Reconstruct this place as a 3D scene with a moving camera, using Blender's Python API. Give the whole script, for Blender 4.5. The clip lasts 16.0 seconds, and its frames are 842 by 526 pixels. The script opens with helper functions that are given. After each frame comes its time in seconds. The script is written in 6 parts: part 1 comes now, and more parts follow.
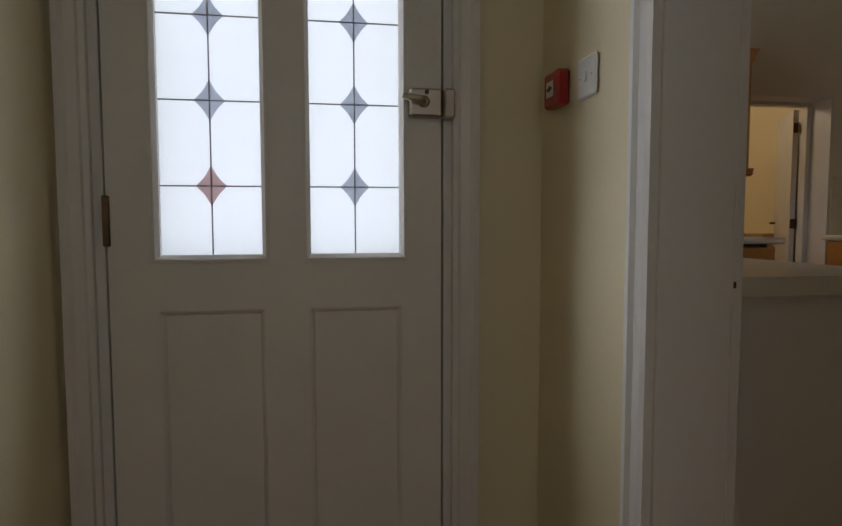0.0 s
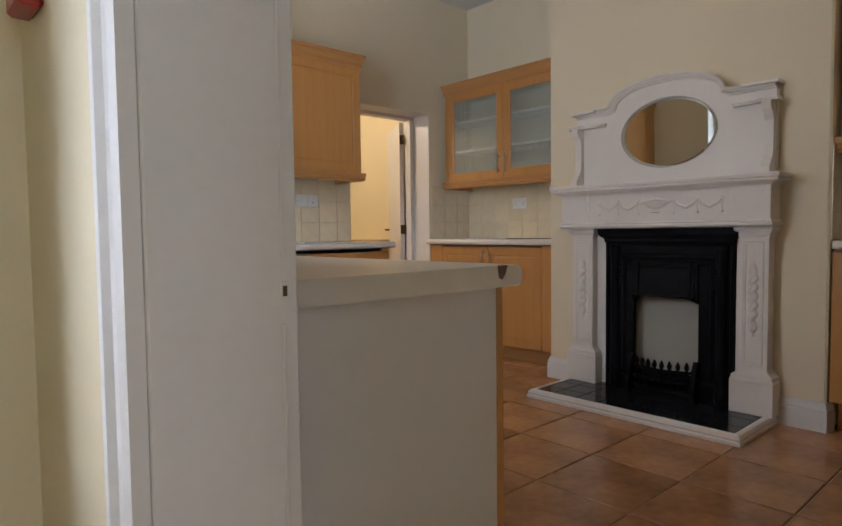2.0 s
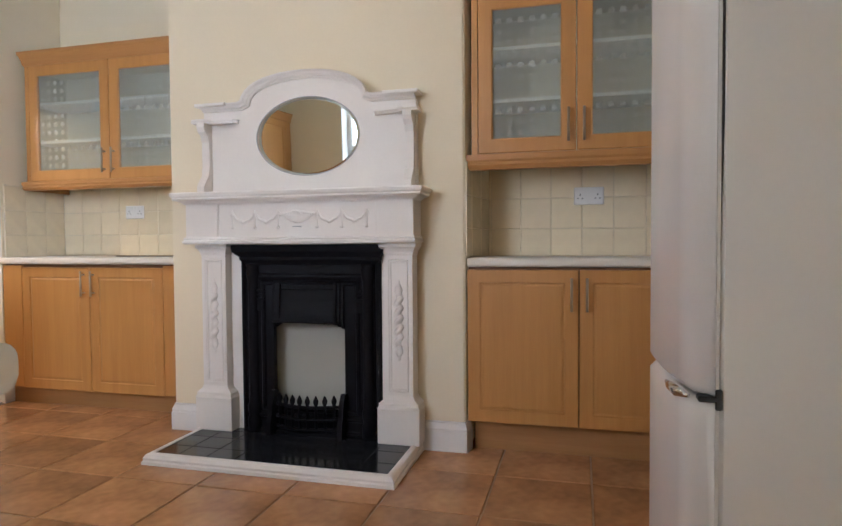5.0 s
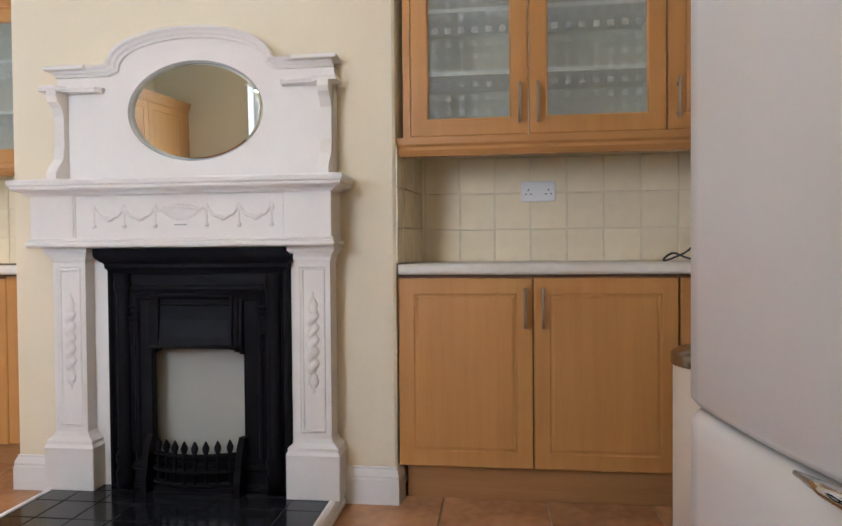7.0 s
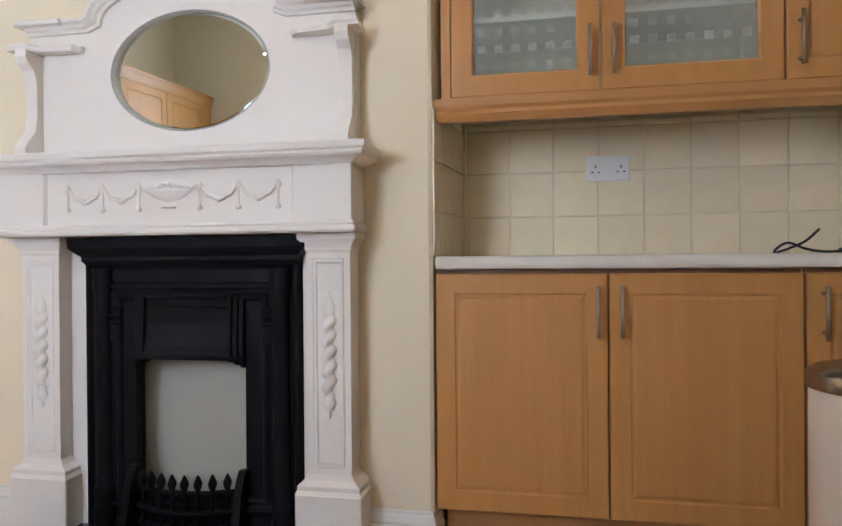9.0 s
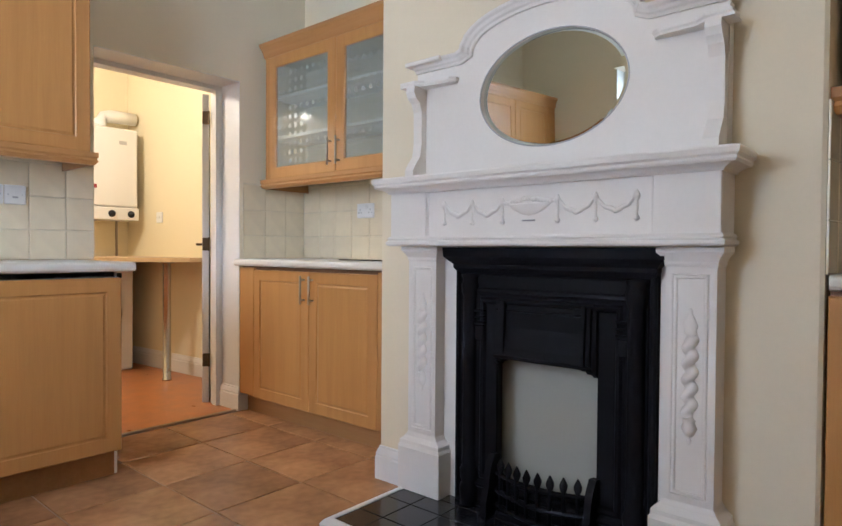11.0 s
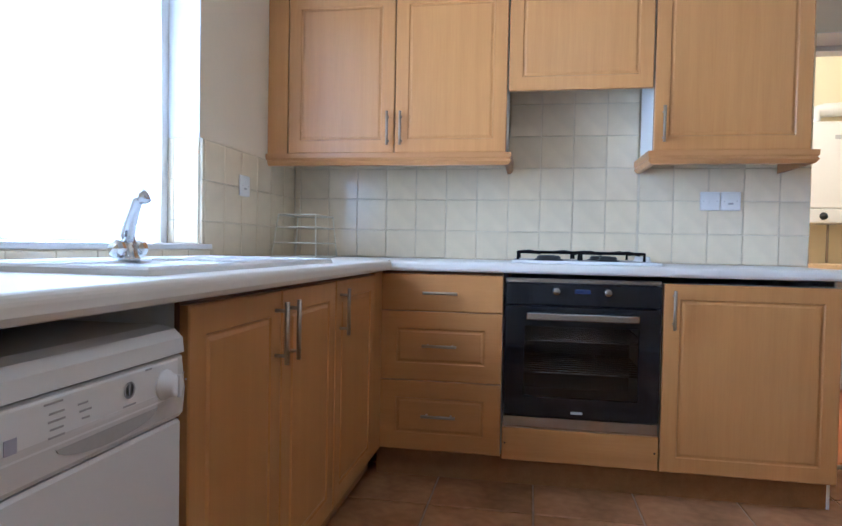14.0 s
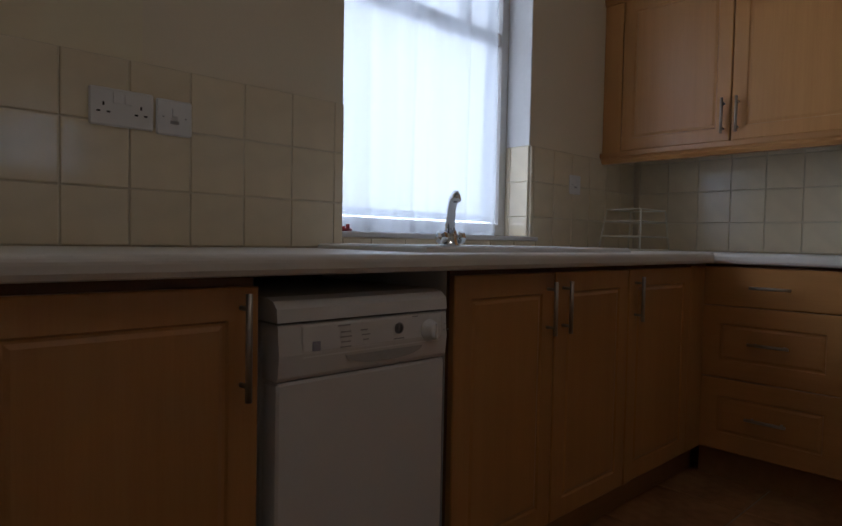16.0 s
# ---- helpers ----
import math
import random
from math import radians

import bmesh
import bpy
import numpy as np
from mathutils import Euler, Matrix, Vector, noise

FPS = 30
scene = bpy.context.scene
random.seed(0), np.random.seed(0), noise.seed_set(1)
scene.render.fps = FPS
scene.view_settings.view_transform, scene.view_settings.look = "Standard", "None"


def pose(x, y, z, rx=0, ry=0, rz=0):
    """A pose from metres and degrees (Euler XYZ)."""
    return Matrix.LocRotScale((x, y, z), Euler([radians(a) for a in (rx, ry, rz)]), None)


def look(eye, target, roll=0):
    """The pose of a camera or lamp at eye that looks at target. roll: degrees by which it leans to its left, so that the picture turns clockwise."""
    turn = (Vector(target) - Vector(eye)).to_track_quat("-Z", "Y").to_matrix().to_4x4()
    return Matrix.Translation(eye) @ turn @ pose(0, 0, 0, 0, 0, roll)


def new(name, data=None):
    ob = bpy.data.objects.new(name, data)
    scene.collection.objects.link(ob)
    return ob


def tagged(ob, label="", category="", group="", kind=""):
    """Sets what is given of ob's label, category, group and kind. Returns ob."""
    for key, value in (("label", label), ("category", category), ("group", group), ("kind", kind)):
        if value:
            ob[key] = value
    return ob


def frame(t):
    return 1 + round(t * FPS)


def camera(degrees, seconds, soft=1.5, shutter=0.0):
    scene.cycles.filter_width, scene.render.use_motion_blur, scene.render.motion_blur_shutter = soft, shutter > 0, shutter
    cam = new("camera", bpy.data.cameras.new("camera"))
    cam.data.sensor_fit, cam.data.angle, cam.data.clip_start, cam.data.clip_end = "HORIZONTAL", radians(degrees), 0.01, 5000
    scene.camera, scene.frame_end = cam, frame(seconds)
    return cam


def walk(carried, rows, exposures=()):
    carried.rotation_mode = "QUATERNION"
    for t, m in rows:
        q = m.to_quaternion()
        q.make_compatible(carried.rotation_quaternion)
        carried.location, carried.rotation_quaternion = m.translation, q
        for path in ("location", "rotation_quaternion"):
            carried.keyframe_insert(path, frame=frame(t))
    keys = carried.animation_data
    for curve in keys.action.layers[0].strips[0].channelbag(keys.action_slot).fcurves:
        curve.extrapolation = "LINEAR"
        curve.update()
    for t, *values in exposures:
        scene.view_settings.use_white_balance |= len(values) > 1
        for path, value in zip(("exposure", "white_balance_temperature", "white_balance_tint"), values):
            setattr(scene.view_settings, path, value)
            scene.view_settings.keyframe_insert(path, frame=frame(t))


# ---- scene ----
cam = camera(69.4, 16.0)
PATH = [
    (0, (4.187, -0.702, 1.026), (2.221, -0.362, 0.888), -0.1),
    (0.4, (4.126, -0.652, 1.023), (2.233, -0.019, 0.896), -0.5),
    (0.5, (4.092, -0.647, 1.001), (2.232, 0.082, 0.898), -1.0),
    (1, (3.982, -0.529, 0.983), (2.233, 0.435, 0.876), -1.0),
    (1.5, (3.902, -0.397, 0.979), (2.279, 0.768, 0.875), -0.9),
    (2, (3.816, -0.302, 0.974), (2.337, 1.041, 0.872), -0.7),
    (2.3, (3.726, -0.249, 0.958), (2.348, 1.197, 0.857), 0.7),
    (2.5, (3.713, -0.204, 0.99), (2.385, 1.289, 0.891), -0.5),
    (3, (3.637, -0.081, 1.007), (2.465, 1.537, 0.914), -0.5),
    (3.5, (3.606, 0.057, 1.023), (2.58, 1.772, 0.937), -0.5),
    (4, (3.586, 0.131, 1.017), (2.691, 1.918, 0.937), -0.5),
    (4.5, (3.543, 0.194, 1.002), (2.86, 2.073, 0.925), -0.5),
    (5, (3.512, 0.245, 0.984), (3.005, 2.179, 0.917), -0.4),
    (5.2, (3.506, 0.246, 0.986), (3.051, 2.192, 0.921), -0.6),
    (7.5, (3.345, 0.931, 0.927), (3.114, 2.918, 0.914), -0.3),
    (8, (3.35, 1.064, 0.863), (3.115, 3.05, 0.882), -0.3),
    (8.2, (3.333, 1.121, 0.87), (3.099, 3.107, 0.88), -0.5),
    (10.3, (3.253, 1.259, 0.933), (2.324, 3.03, 0.894), 0.2),
    (10.6, (3.238, 1.25, 0.95), (2.131, 2.915, 0.905), 0.2),
    (11, (3.217, 1.192, 0.965), (1.917, 2.712, 0.925), 0.4),
    (11.5, (3.203, 1.198, 0.981), (1.681, 2.494, 0.944), 0.4),
    (12, (3.19, 1.168, 0.994), (1.521, 2.27, 0.958), 0.5),
    (12.5, (3.172, 1.133, 1.012), (1.382, 2.024, 0.974), 0.7),
    (12.9, (3.179, 1.09, 1.047), (1.259, 1.647, 1.003), -0.1),
    (13, (3.165, 1.097, 1.018), (1.214, 1.531, 0.97), 1.1),
    (13.5, (3.121, 1.129, 0.984), (1.128, 1.276, 0.935), 1.0),
    (14, (3.054, 1.179, 0.969), (1.086, 0.83, 0.915), 1.1),
    (14.5, (3.055, 1.249, 0.975), (1.248, 0.394, 0.914), 1.2),
    (15, (3.086, 1.362, 0.98), (1.443, 0.222, 0.919), 1.3),
    (15.5, (3.116, 1.463, 0.942), (1.622, 0.135, 0.876), 1.1),
    (16, (3.111, 1.582, 0.939), (1.742, 0.125, 0.864), 1.1),
]
EXPOSURES = [(0, -4.6, 6500, 13), (0.5, -4.65, 6300, 12), (1.0, -4.3, 5950, 12), (1.5, -3.5, 5750, 13), (2.0, -2.9, 5850, 14), (2.5, -2.5, 5850, 14), (3.0, -2.25, 5800, 15), (4.0, -2.1, 5650, 14), (5.2, -1.95, 5550, 13), (8.2, -1.65, 5500, 12), (10.5, -1.9, 5250, 11), (12.5, -2.15, 4900, 11), (13.0, -2.1, 4650, 11), (13.5, -1.95, 4500, 11), (14.0, -1.85, 4450, 11), (14.5, -2.25, 4500, 11), (15.0, -3.1, 4750, 12), (15.5, -3.85, 5150, 14), (16.0, -4.15, 5300, 15)]
walk(cam, [(t, look(eye, target, roll)) for t, eye, target, roll in PATH], EXPOSURES)

# ---- world, lights ----
world = bpy.data.worlds.new("world")
scene.world = world
world.use_nodes = True
wn = world.node_tree
sky = wn.nodes.new("ShaderNodeTexSky")
sky.sky_type = "NISHITA"
sky.sun_disc = False
sky.sun_elevation, sky.sun_rotation = radians(40), radians(200)
wn.links.new(sky.outputs[0], wn.nodes["Background"].inputs[0])
wn.nodes["Background"].inputs[1].default_value = 0.15


def lamp(name, kind, m, energy, color, size=0.1, size_y=None):
    data = bpy.data.lights.new(name, kind)
    data.energy, data.color = energy, color
    if kind == "AREA":
        data.shape, data.size, data.size_y = "RECTANGLE", size, size_y or size
        data.spread = radians(175)
    elif kind == "SUN":
        data.angle = size
    else:
        data.shadow_soft_size = size
    ob = new(name, data)
    ob.matrix_world = m
    return ob


lamp("sun", "SUN", look((0, -4, 6), (0.6, 0, 0)), 0.8, (1.0, 0.96, 0.9), radians(12))
lamp("window_daylight", "AREA", look((1.45, -0.262, 1.66), (1.50, 1.5, 1.60)), 138, (1.0, 0.97, 0.90), 0.86, 1.20)
lamp("front_door_daylight", "AREA", look((2.35, -0.78, 1.45), (4.0, -0.78, 1.40)), 760, (0.92, 0.96, 1.0), 0.75, 1.05)
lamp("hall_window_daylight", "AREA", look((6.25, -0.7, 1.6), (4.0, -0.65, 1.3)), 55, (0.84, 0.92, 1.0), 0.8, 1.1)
lamp("kitchen_ceiling_bulb", "POINT", pose(2.40, 1.45, 2.25), 50, (1.0, 0.80, 0.58), 0.03)
lamp("utility_ceiling_bulb", "POINT", pose(-0.95, 2.3, 2.2), 250, (1.0, 0.80, 0.54), 0.07)


# ---- materials ----
def nodes_of(name):
    m = bpy.data.materials.new(name)
    m.use_nodes = True
    n = m.node_tree.nodes
    return m, n, m.node_tree.links, n["Principled BSDF"]


def paint(name, base, rough=0.5, metal=0.0, vary=0.08, scale=3.0, bump=0.1, fine=120.0, stretch=(1, 1, 1), coat=0.0, each=0.0, ior=1.45):
    """Colour varied at two scales, with fine relief; each: variation from object to object."""
    m, n, l, p = nodes_of(name)
    co = n.new("ShaderNodeTexCoord")
    mp = n.new("ShaderNodeMapping")
    mp.inputs["Scale"].default_value = stretch
    l.new(co.outputs["Object"], mp.inputs[0])
    big, small = n.new("ShaderNodeTexNoise"), n.new("ShaderNodeTexNoise")
    big.inputs["Scale"].default_value, small.inputs["Scale"].default_value = scale, fine
    big.inputs["Detail"].default_value, small.inputs["Detail"].default_value = 4, 3
    for t in (big, small):
        l.new(mp.outputs[0], t.inputs["Vector"])
    mix = n.new("ShaderNodeMath")
    mix.operation = "MULTIPLY_ADD"
    l.new(small.outputs[0], mix.inputs[0])
    mix.inputs[1].default_value = 0.4
    l.new(big.outputs[0], mix.inputs[2])
    val = n.new("ShaderNodeMapRange")
    l.new(mix.outputs[0], val.inputs[0])
    val.inputs[1].default_value, val.inputs[2].default_value = 0.45, 0.95
    val.inputs[3].default_value, val.inputs[4].default_value = 1 - vary, 1 + vary
    hsv = n.new("ShaderNodeHueSaturation")
    hsv.inputs["Color"].default_value = (*base, 1)
    last = val.outputs[0]
    if each:
        info, r = n.new("ShaderNodeObjectInfo"), n.new("ShaderNodeMapRange")
        l.new(info.outputs["Random"], r.inputs[0])
        r.inputs[3].default_value, r.inputs[4].default_value = 1 - each, 1 + each
        mul = n.new("ShaderNodeMath")
        mul.operation = "MULTIPLY"
        l.new(last, mul.inputs[0])
        l.new(r.outputs[0], mul.inputs[1])
        last = mul.outputs[0]
    l.new(last, hsv.inputs["Value"])
    l.new(hsv.outputs[0], p.inputs["Base Color"])
    rr = n.new("ShaderNodeMapRange")
    l.new(big.outputs[0], rr.inputs[0])
    rr.inputs[3].default_value, rr.inputs[4].default_value = max(rough - 0.06, 0.02), min(rough + 0.06, 1)
    l.new(rr.outputs[0], p.inputs["Roughness"])
    p.inputs["Metallic"].default_value = metal
    p.inputs["IOR"].default_value = ior
    p.inputs["Coat Weight"].default_value = coat
    p.inputs["Coat Roughness"].default_value = 0.15
    if bump:
        b = n.new("ShaderNodeBump")
        b.inputs["Strength"].default_value, b.inputs["Distance"].default_value = bump, 0.002
        l.new(mix.outputs[0], b.inputs["Height"])
        l.new(b.outputs[0], p.inputs["Normal"])
    return m


def wood(name, base, dark, along="z", rough=0.38):
    """Beech-effect foil with short flecks and long soft streaks along the grain."""
    m, n, l, p = nodes_of(name)
    co, mp = n.new("ShaderNodeTexCoord"), n.new("ShaderNodeMapping")
    s = {"z": (1, 1, 0.045), "x": (0.045, 1, 1), "y": (1, 0.045, 1)}[along]
    mp.inputs["Scale"].default_value = s
    geo = n.new("ShaderNodeNewGeometry")
    l.new(geo.outputs["Position"], mp.inputs[0])
    a, b2 = n.new("ShaderNodeTexNoise"), n.new("ShaderNodeTexNoise")
    a.inputs["Scale"].default_value, a.inputs["Detail"].default_value = 26, 5
    b2.inputs["Scale"].default_value, b2.inputs["Detail"].default_value = 190, 4
    for t in (a, b2):
        l.new(mp.outputs[0], t.inputs["Vector"])
    add = n.new("ShaderNodeMath")
    add.operation = "MULTIPLY_ADD"
    l.new(b2.outputs[0], add.inputs[0])
    add.inputs[1].default_value = 0.55
    l.new(a.outputs[0], add.inputs[2])
    ramp = n.new("ShaderNodeValToRGB")
    ramp.color_ramp.elements[0].position, ramp.color_ramp.elements[1].position = 0.52, 0.98
    ramp.color_ramp.elements[0].color, ramp.color_ramp.elements[1].color = (*dark, 1), (*base, 1)
    l.new(add.outputs[0], ramp.inputs[0])
    l.new(ramp.outputs[0], p.inputs["Base Color"])
    p.inputs["Roughness"].default_value = rough
    p.inputs["Coat Weight"].default_value = 0.18
    p.inputs["Coat Roughness"].default_value = 0.32
    bp = n.new("ShaderNodeBump")
    bp.inputs["Strength"].default_value, bp.inputs["Distance"].default_value = 0.06, 0.001
    l.new(add.outputs[0], bp.inputs["Height"])
    l.new(bp.outputs[0], p.inputs["Normal"])
    return m


def glass(name, color=(1, 1, 1), rough=0.0, ripple=0.0):
    m, n, l, p = nodes_of(name)
    p.inputs["Base Color"].default_value = (*color, 1)
    p.inputs["Transmission Weight"].default_value = 1.0
    p.inputs["Roughness"].default_value = rough
    if ripple:
        t, b = n.new("ShaderNodeTexNoise"), n.new("ShaderNodeBump")
        t.inputs["Scale"].default_value = 60
        b.inputs["Strength"].default_value, b.inputs["Distance"].default_value = ripple, 0.004
        l.new(t.outputs[0], b.inputs["Height"])
        l.new(b.outputs[0], p.inputs["Normal"])
    return m


WALL = paint("cream wall emulsion", (0.77, 0.675, 0.50), 0.75, vary=0.03, scale=1.5, bump=0.08, fine=90)
HALL_WALL = paint("cream hall emulsion", (0.78, 0.69, 0.48), 0.7, vary=0.03, scale=1.5, bump=0.08, fine=90)
CEIL = paint("white ceiling emulsion", (0.66, 0.65, 0.61), 0.85, vary=0.03, scale=1.2, bump=0.08)
GLOSS = paint("white gloss paint", (0.77, 0.755, 0.735), 0.36, vary=0.04, scale=4, bump=0.05, fine=60)
PLASTER = paint("white satin fireplace paint", (0.80, 0.755, 0.705), 0.4, vary=0.03, scale=5, bump=0.06, fine=70)
BEECH = wood("beech foil", (0.45, 0.216, 0.058), (0.40, 0.184, 0.047))
BEECH_Y = wood("beech foil sideways", (0.45, 0.216, 0.058), (0.40, 0.184, 0.047), "y")
CORN = wood("beech moulding", (0.415, 0.198, 0.060), (0.36, 0.165, 0.047), "x")
CORN_Y = wood("beech moulding sideways", (0.415, 0.198, 0.060), (0.36, 0.165, 0.047), "y")
# dark brown that carries the shade of the gaps between unit doors
GAP_SHADE = wood("painted gap shade", (0.16, 0.07, 0.025), (0.12, 0.05, 0.018), "z", 0.6)
PLINTH = wood("beech plinth", (0.35, 0.17, 0.056), (0.28, 0.13, 0.04), "x", 0.45)
MELAMINE = paint("white melamine", (0.80, 0.80, 0.78), 0.4, vary=0.02, bump=0.02)
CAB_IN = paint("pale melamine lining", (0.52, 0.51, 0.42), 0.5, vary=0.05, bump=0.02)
WORKTOP = paint("pale speckled laminate", (0.74, 0.70, 0.63), 0.32, vary=0.015, scale=30, bump=0.0, fine=160)
CHIP = paint("bare chipboard", (0.09, 0.05, 0.03), 0.9, vary=0.3, scale=80)
TILE = paint("cream glazed tile", (0.78, 0.672, 0.475), 0.09, vary=0.04, scale=9, bump=0.22, fine=22, each=0.035, coat=0.3)
GROUT = paint("pale grout", (0.70, 0.62, 0.47), 0.9, vary=0.12, scale=14)
TERRA = paint("glazed terracotta floor tile", (0.34, 0.165, 0.070), 0.18, vary=0.30, scale=3.4, bump=0.15, fine=26, each=0.16)
FLOOR_GROUT = paint("brown floor grout", (0.28, 0.165, 0.085), 0.85, vary=0.2, scale=18)
VINYL = paint("orange cork-look vinyl", (0.46, 0.175, 0.055), 0.3, vary=0.16, scale=9, bump=0.05, fine=90)
IRON = paint("black-leaded cast iron", (0.005, 0.0045, 0.0055), 0.52, metal=0.0, vary=0.25, scale=14, bump=0.18, fine=120, ior=1.16)
HEARTH = paint("black glazed hearth tile", (0.012, 0.012, 0.014), 0.12, vary=0.3, scale=10, bump=0.12, fine=30, each=0.2)
BLACK = paint("black plastic", (0.012, 0.012, 0.012), 0.4, vary=0.1, bump=0.03)
# near-black: painted shade behind the dishwasher, and the hearth bed
SHADE = paint("near-black backing", (0.03, 0.028, 0.025), 0.9)
OVEN_GLASS = paint("black oven glass", (0.006, 0.006, 0.007), 0.05, vary=0.02, bump=0.0)
OVEN_IN = paint("dark oven enamel", (0.16, 0.16, 0.165), 0.3, vary=0.15, scale=8)
STEEL = paint("brushed stainless steel", (0.45, 0.43, 0.40), 0.25, metal=1.0, vary=0.06, bump=0.05, stretch=(1, 0.05, 1), fine=300)
NICKEL = paint("satin nickel", (0.40, 0.35, 0.29), 0.36, metal=1.0, vary=0.05, bump=0.02)
BRASS = paint("aged brass", (0.12, 0.08, 0.045), 0.38, metal=1.0, vary=0.2, scale=30)
CHROME = paint("chrome", (0.75, 0.76, 0.78), 0.10, metal=1.0, vary=0.01, bump=0.0)
ENAMEL = paint("white appliance enamel", (0.74, 0.72, 0.69), 0.24, vary=0.02, scale=2, bump=0.02)
SINK = paint("white composite sink", (0.82, 0.82, 0.80), 0.2, vary=0.02, bump=0.02)
PLASTIC = paint("white moulded plastic", (0.80, 0.79, 0.77), 0.3, vary=0.02, bump=0.02)
GREY_MARK = paint("grey printed mark", (0.42, 0.41, 0.41), 0.5)
BLUE_MARK = paint("blue printed mark", (0.40, 0.39, 0.48), 0.5)
RED = paint("red moulded plastic", (0.24, 0.013, 0.013), 0.32, vary=0.05)
BOARD = paint("cream painted board", (0.38, 0.365, 0.31), 0.6, vary=0.03)
BINC = paint("cream painted bin metal", (0.72, 0.62, 0.50), 0.35, vary=0.02)
CURTAIN_M, cn, cl, cp = nodes_of("white net curtain")
tr, tl, df, mx, mx2 = (cn.new("ShaderNode" + k) for k in ("BsdfTransparent", "BsdfTranslucent", "BsdfDiffuse", "MixShader", "MixShader"))
tr.inputs[0].default_value = (1, 1, 1, 1)
tl.inputs[0].default_value = df.inputs[0].default_value = (0.80, 0.82, 0.84, 1)
mx.inputs[0].default_value = 0.15
mx2.inputs[0].default_value = 0.36
cl.new(tl.outputs[0], mx.inputs[1]), cl.new(df.outputs[0], mx.inputs[2])
cl.new(mx.outputs[0], mx2.inputs[1]), cl.new(tr.outputs[0], mx2.inputs[2])
cl.new(mx2.outputs[0], cn["Material Output"].inputs[0])
PANE = glass("clear window glass")
FROST = glass("obscure front door glass", (0.86, 0.90, 0.95), 0.45, 0.2)
FROST_RED = glass("rose stained glass", (0.24, 0.15, 0.15), 0.3, 0.2)
FROST_BLUE = glass("grey-blue stained glass", (0.24, 0.26, 0.31), 0.3, 0.2)
CAB_GLASS = glass("frosted lattice glass", (0.74, 0.74, 0.66), 0.10)
CAB_GLASS.node_tree.nodes["Principled BSDF"].inputs["Transmission Weight"].default_value = 0.90
CAB_CLEAR = glass("pale pressed glass square", (0.93, 0.95, 0.91), 0.22)
CAB_CLEAR.node_tree.nodes["Principled BSDF"].inputs["Transmission Weight"].default_value = 0.86
BOARD_GLASS = glass("green-edged glass", (0.75, 0.86, 0.82), 0.03)
MIRROR, mn, ml, mp_ = nodes_of("silvered mirror")
mp_.inputs["Base Color"].default_value = (0.80, 0.87, 0.86, 1)
mp_.inputs["Metallic"].default_value, mp_.inputs["Roughness"].default_value = 1.0, 0.015
LEAD = paint("lead came", (0.34, 0.34, 0.35), 0.5, metal=0.6)


# ---- mesh helpers ----
def box(bm, x0, x1, y0, y1, z0, z1, b=0.0):
    """A box, its edges chamfered by b."""
    x0, x1, y0, y1, z0, z1 = min(x0, x1), max(x0, x1), min(y0, y1), max(y0, y1), min(z0, z1), max(z0, z1)
    if b <= 0:
        v = [bm.verts.new((x, y, z)) for x in (x0, x1) for y in (y0, y1) for z in (z0, z1)]
        for f in ((0, 1, 3, 2), (4, 6, 7, 5), (0, 4, 5, 1), (2, 3, 7, 6), (0, 2, 6, 4), (1, 5, 7, 3)):
            bm.faces.new([v[i] for i in f])
        return
    b = min(b, (x1 - x0) * 0.45, (y1 - y0) * 0.45, (z1 - z0) * 0.45)
    c = {}
    for i, x in enumerate((x0, x1)):
        for j, y in enumerate((y0, y1)):
            for k, z in enumerate((z0, z1)):
                sx, sy, sz = (b, -b)[i], (b, -b)[j], (b, -b)[k]
                c[i, j, k] = (bm.verts.new((x, y + sy, z + sz)), bm.verts.new((x + sx, y, z + sz)), bm.verts.new((x + sx, y + sy, z)))
    q = ((0, 0), (1, 0), (1, 1), (0, 1))
    for s in (0, 1):
        bm.faces.new([c[s, a, d][0] for a, d in q])
        bm.faces.new([c[a, s, d][1] for a, d in q])
        bm.faces.new([c[a, d, s][2] for a, d in q])
    for a in (0, 1):
        for d in (0, 1):
            bm.faces.new((c[0, a, d][1], c[1, a, d][1], c[1, a, d][2], c[0, a, d][2]))
            bm.faces.new((c[a, 0, d][0], c[a, 1, d][0], c[a, 1, d][2], c[a, 0, d][2]))
            bm.faces.new((c[a, d, 0][0], c[a, d, 1][0], c[a, d, 1][1], c[a, d, 0][1]))
    for t in c.values():
        bm.faces.new(t)


def face_of(way, pos):
    """Maps (across, up, out) onto a front that faces way at pos."""
    return {"x+": lambda u, v, w: (pos + w, u, v), "x-": lambda u, v, w: (pos - w, u, v), "y+": lambda u, v, w: (u, pos + w, v), "y-": lambda u, v, w: (u, pos - w, v), "z+": lambda u, v, w: (u, v, pos + w)}[way]


def fbox(bm, f, u0, u1, v0, v1, w0, w1, b=0.0):
    a, c = f(u0, v0, w0), f(u1, v1, w1)
    box(bm, a[0], c[0], a[1], c[1], a[2], c[2], b)


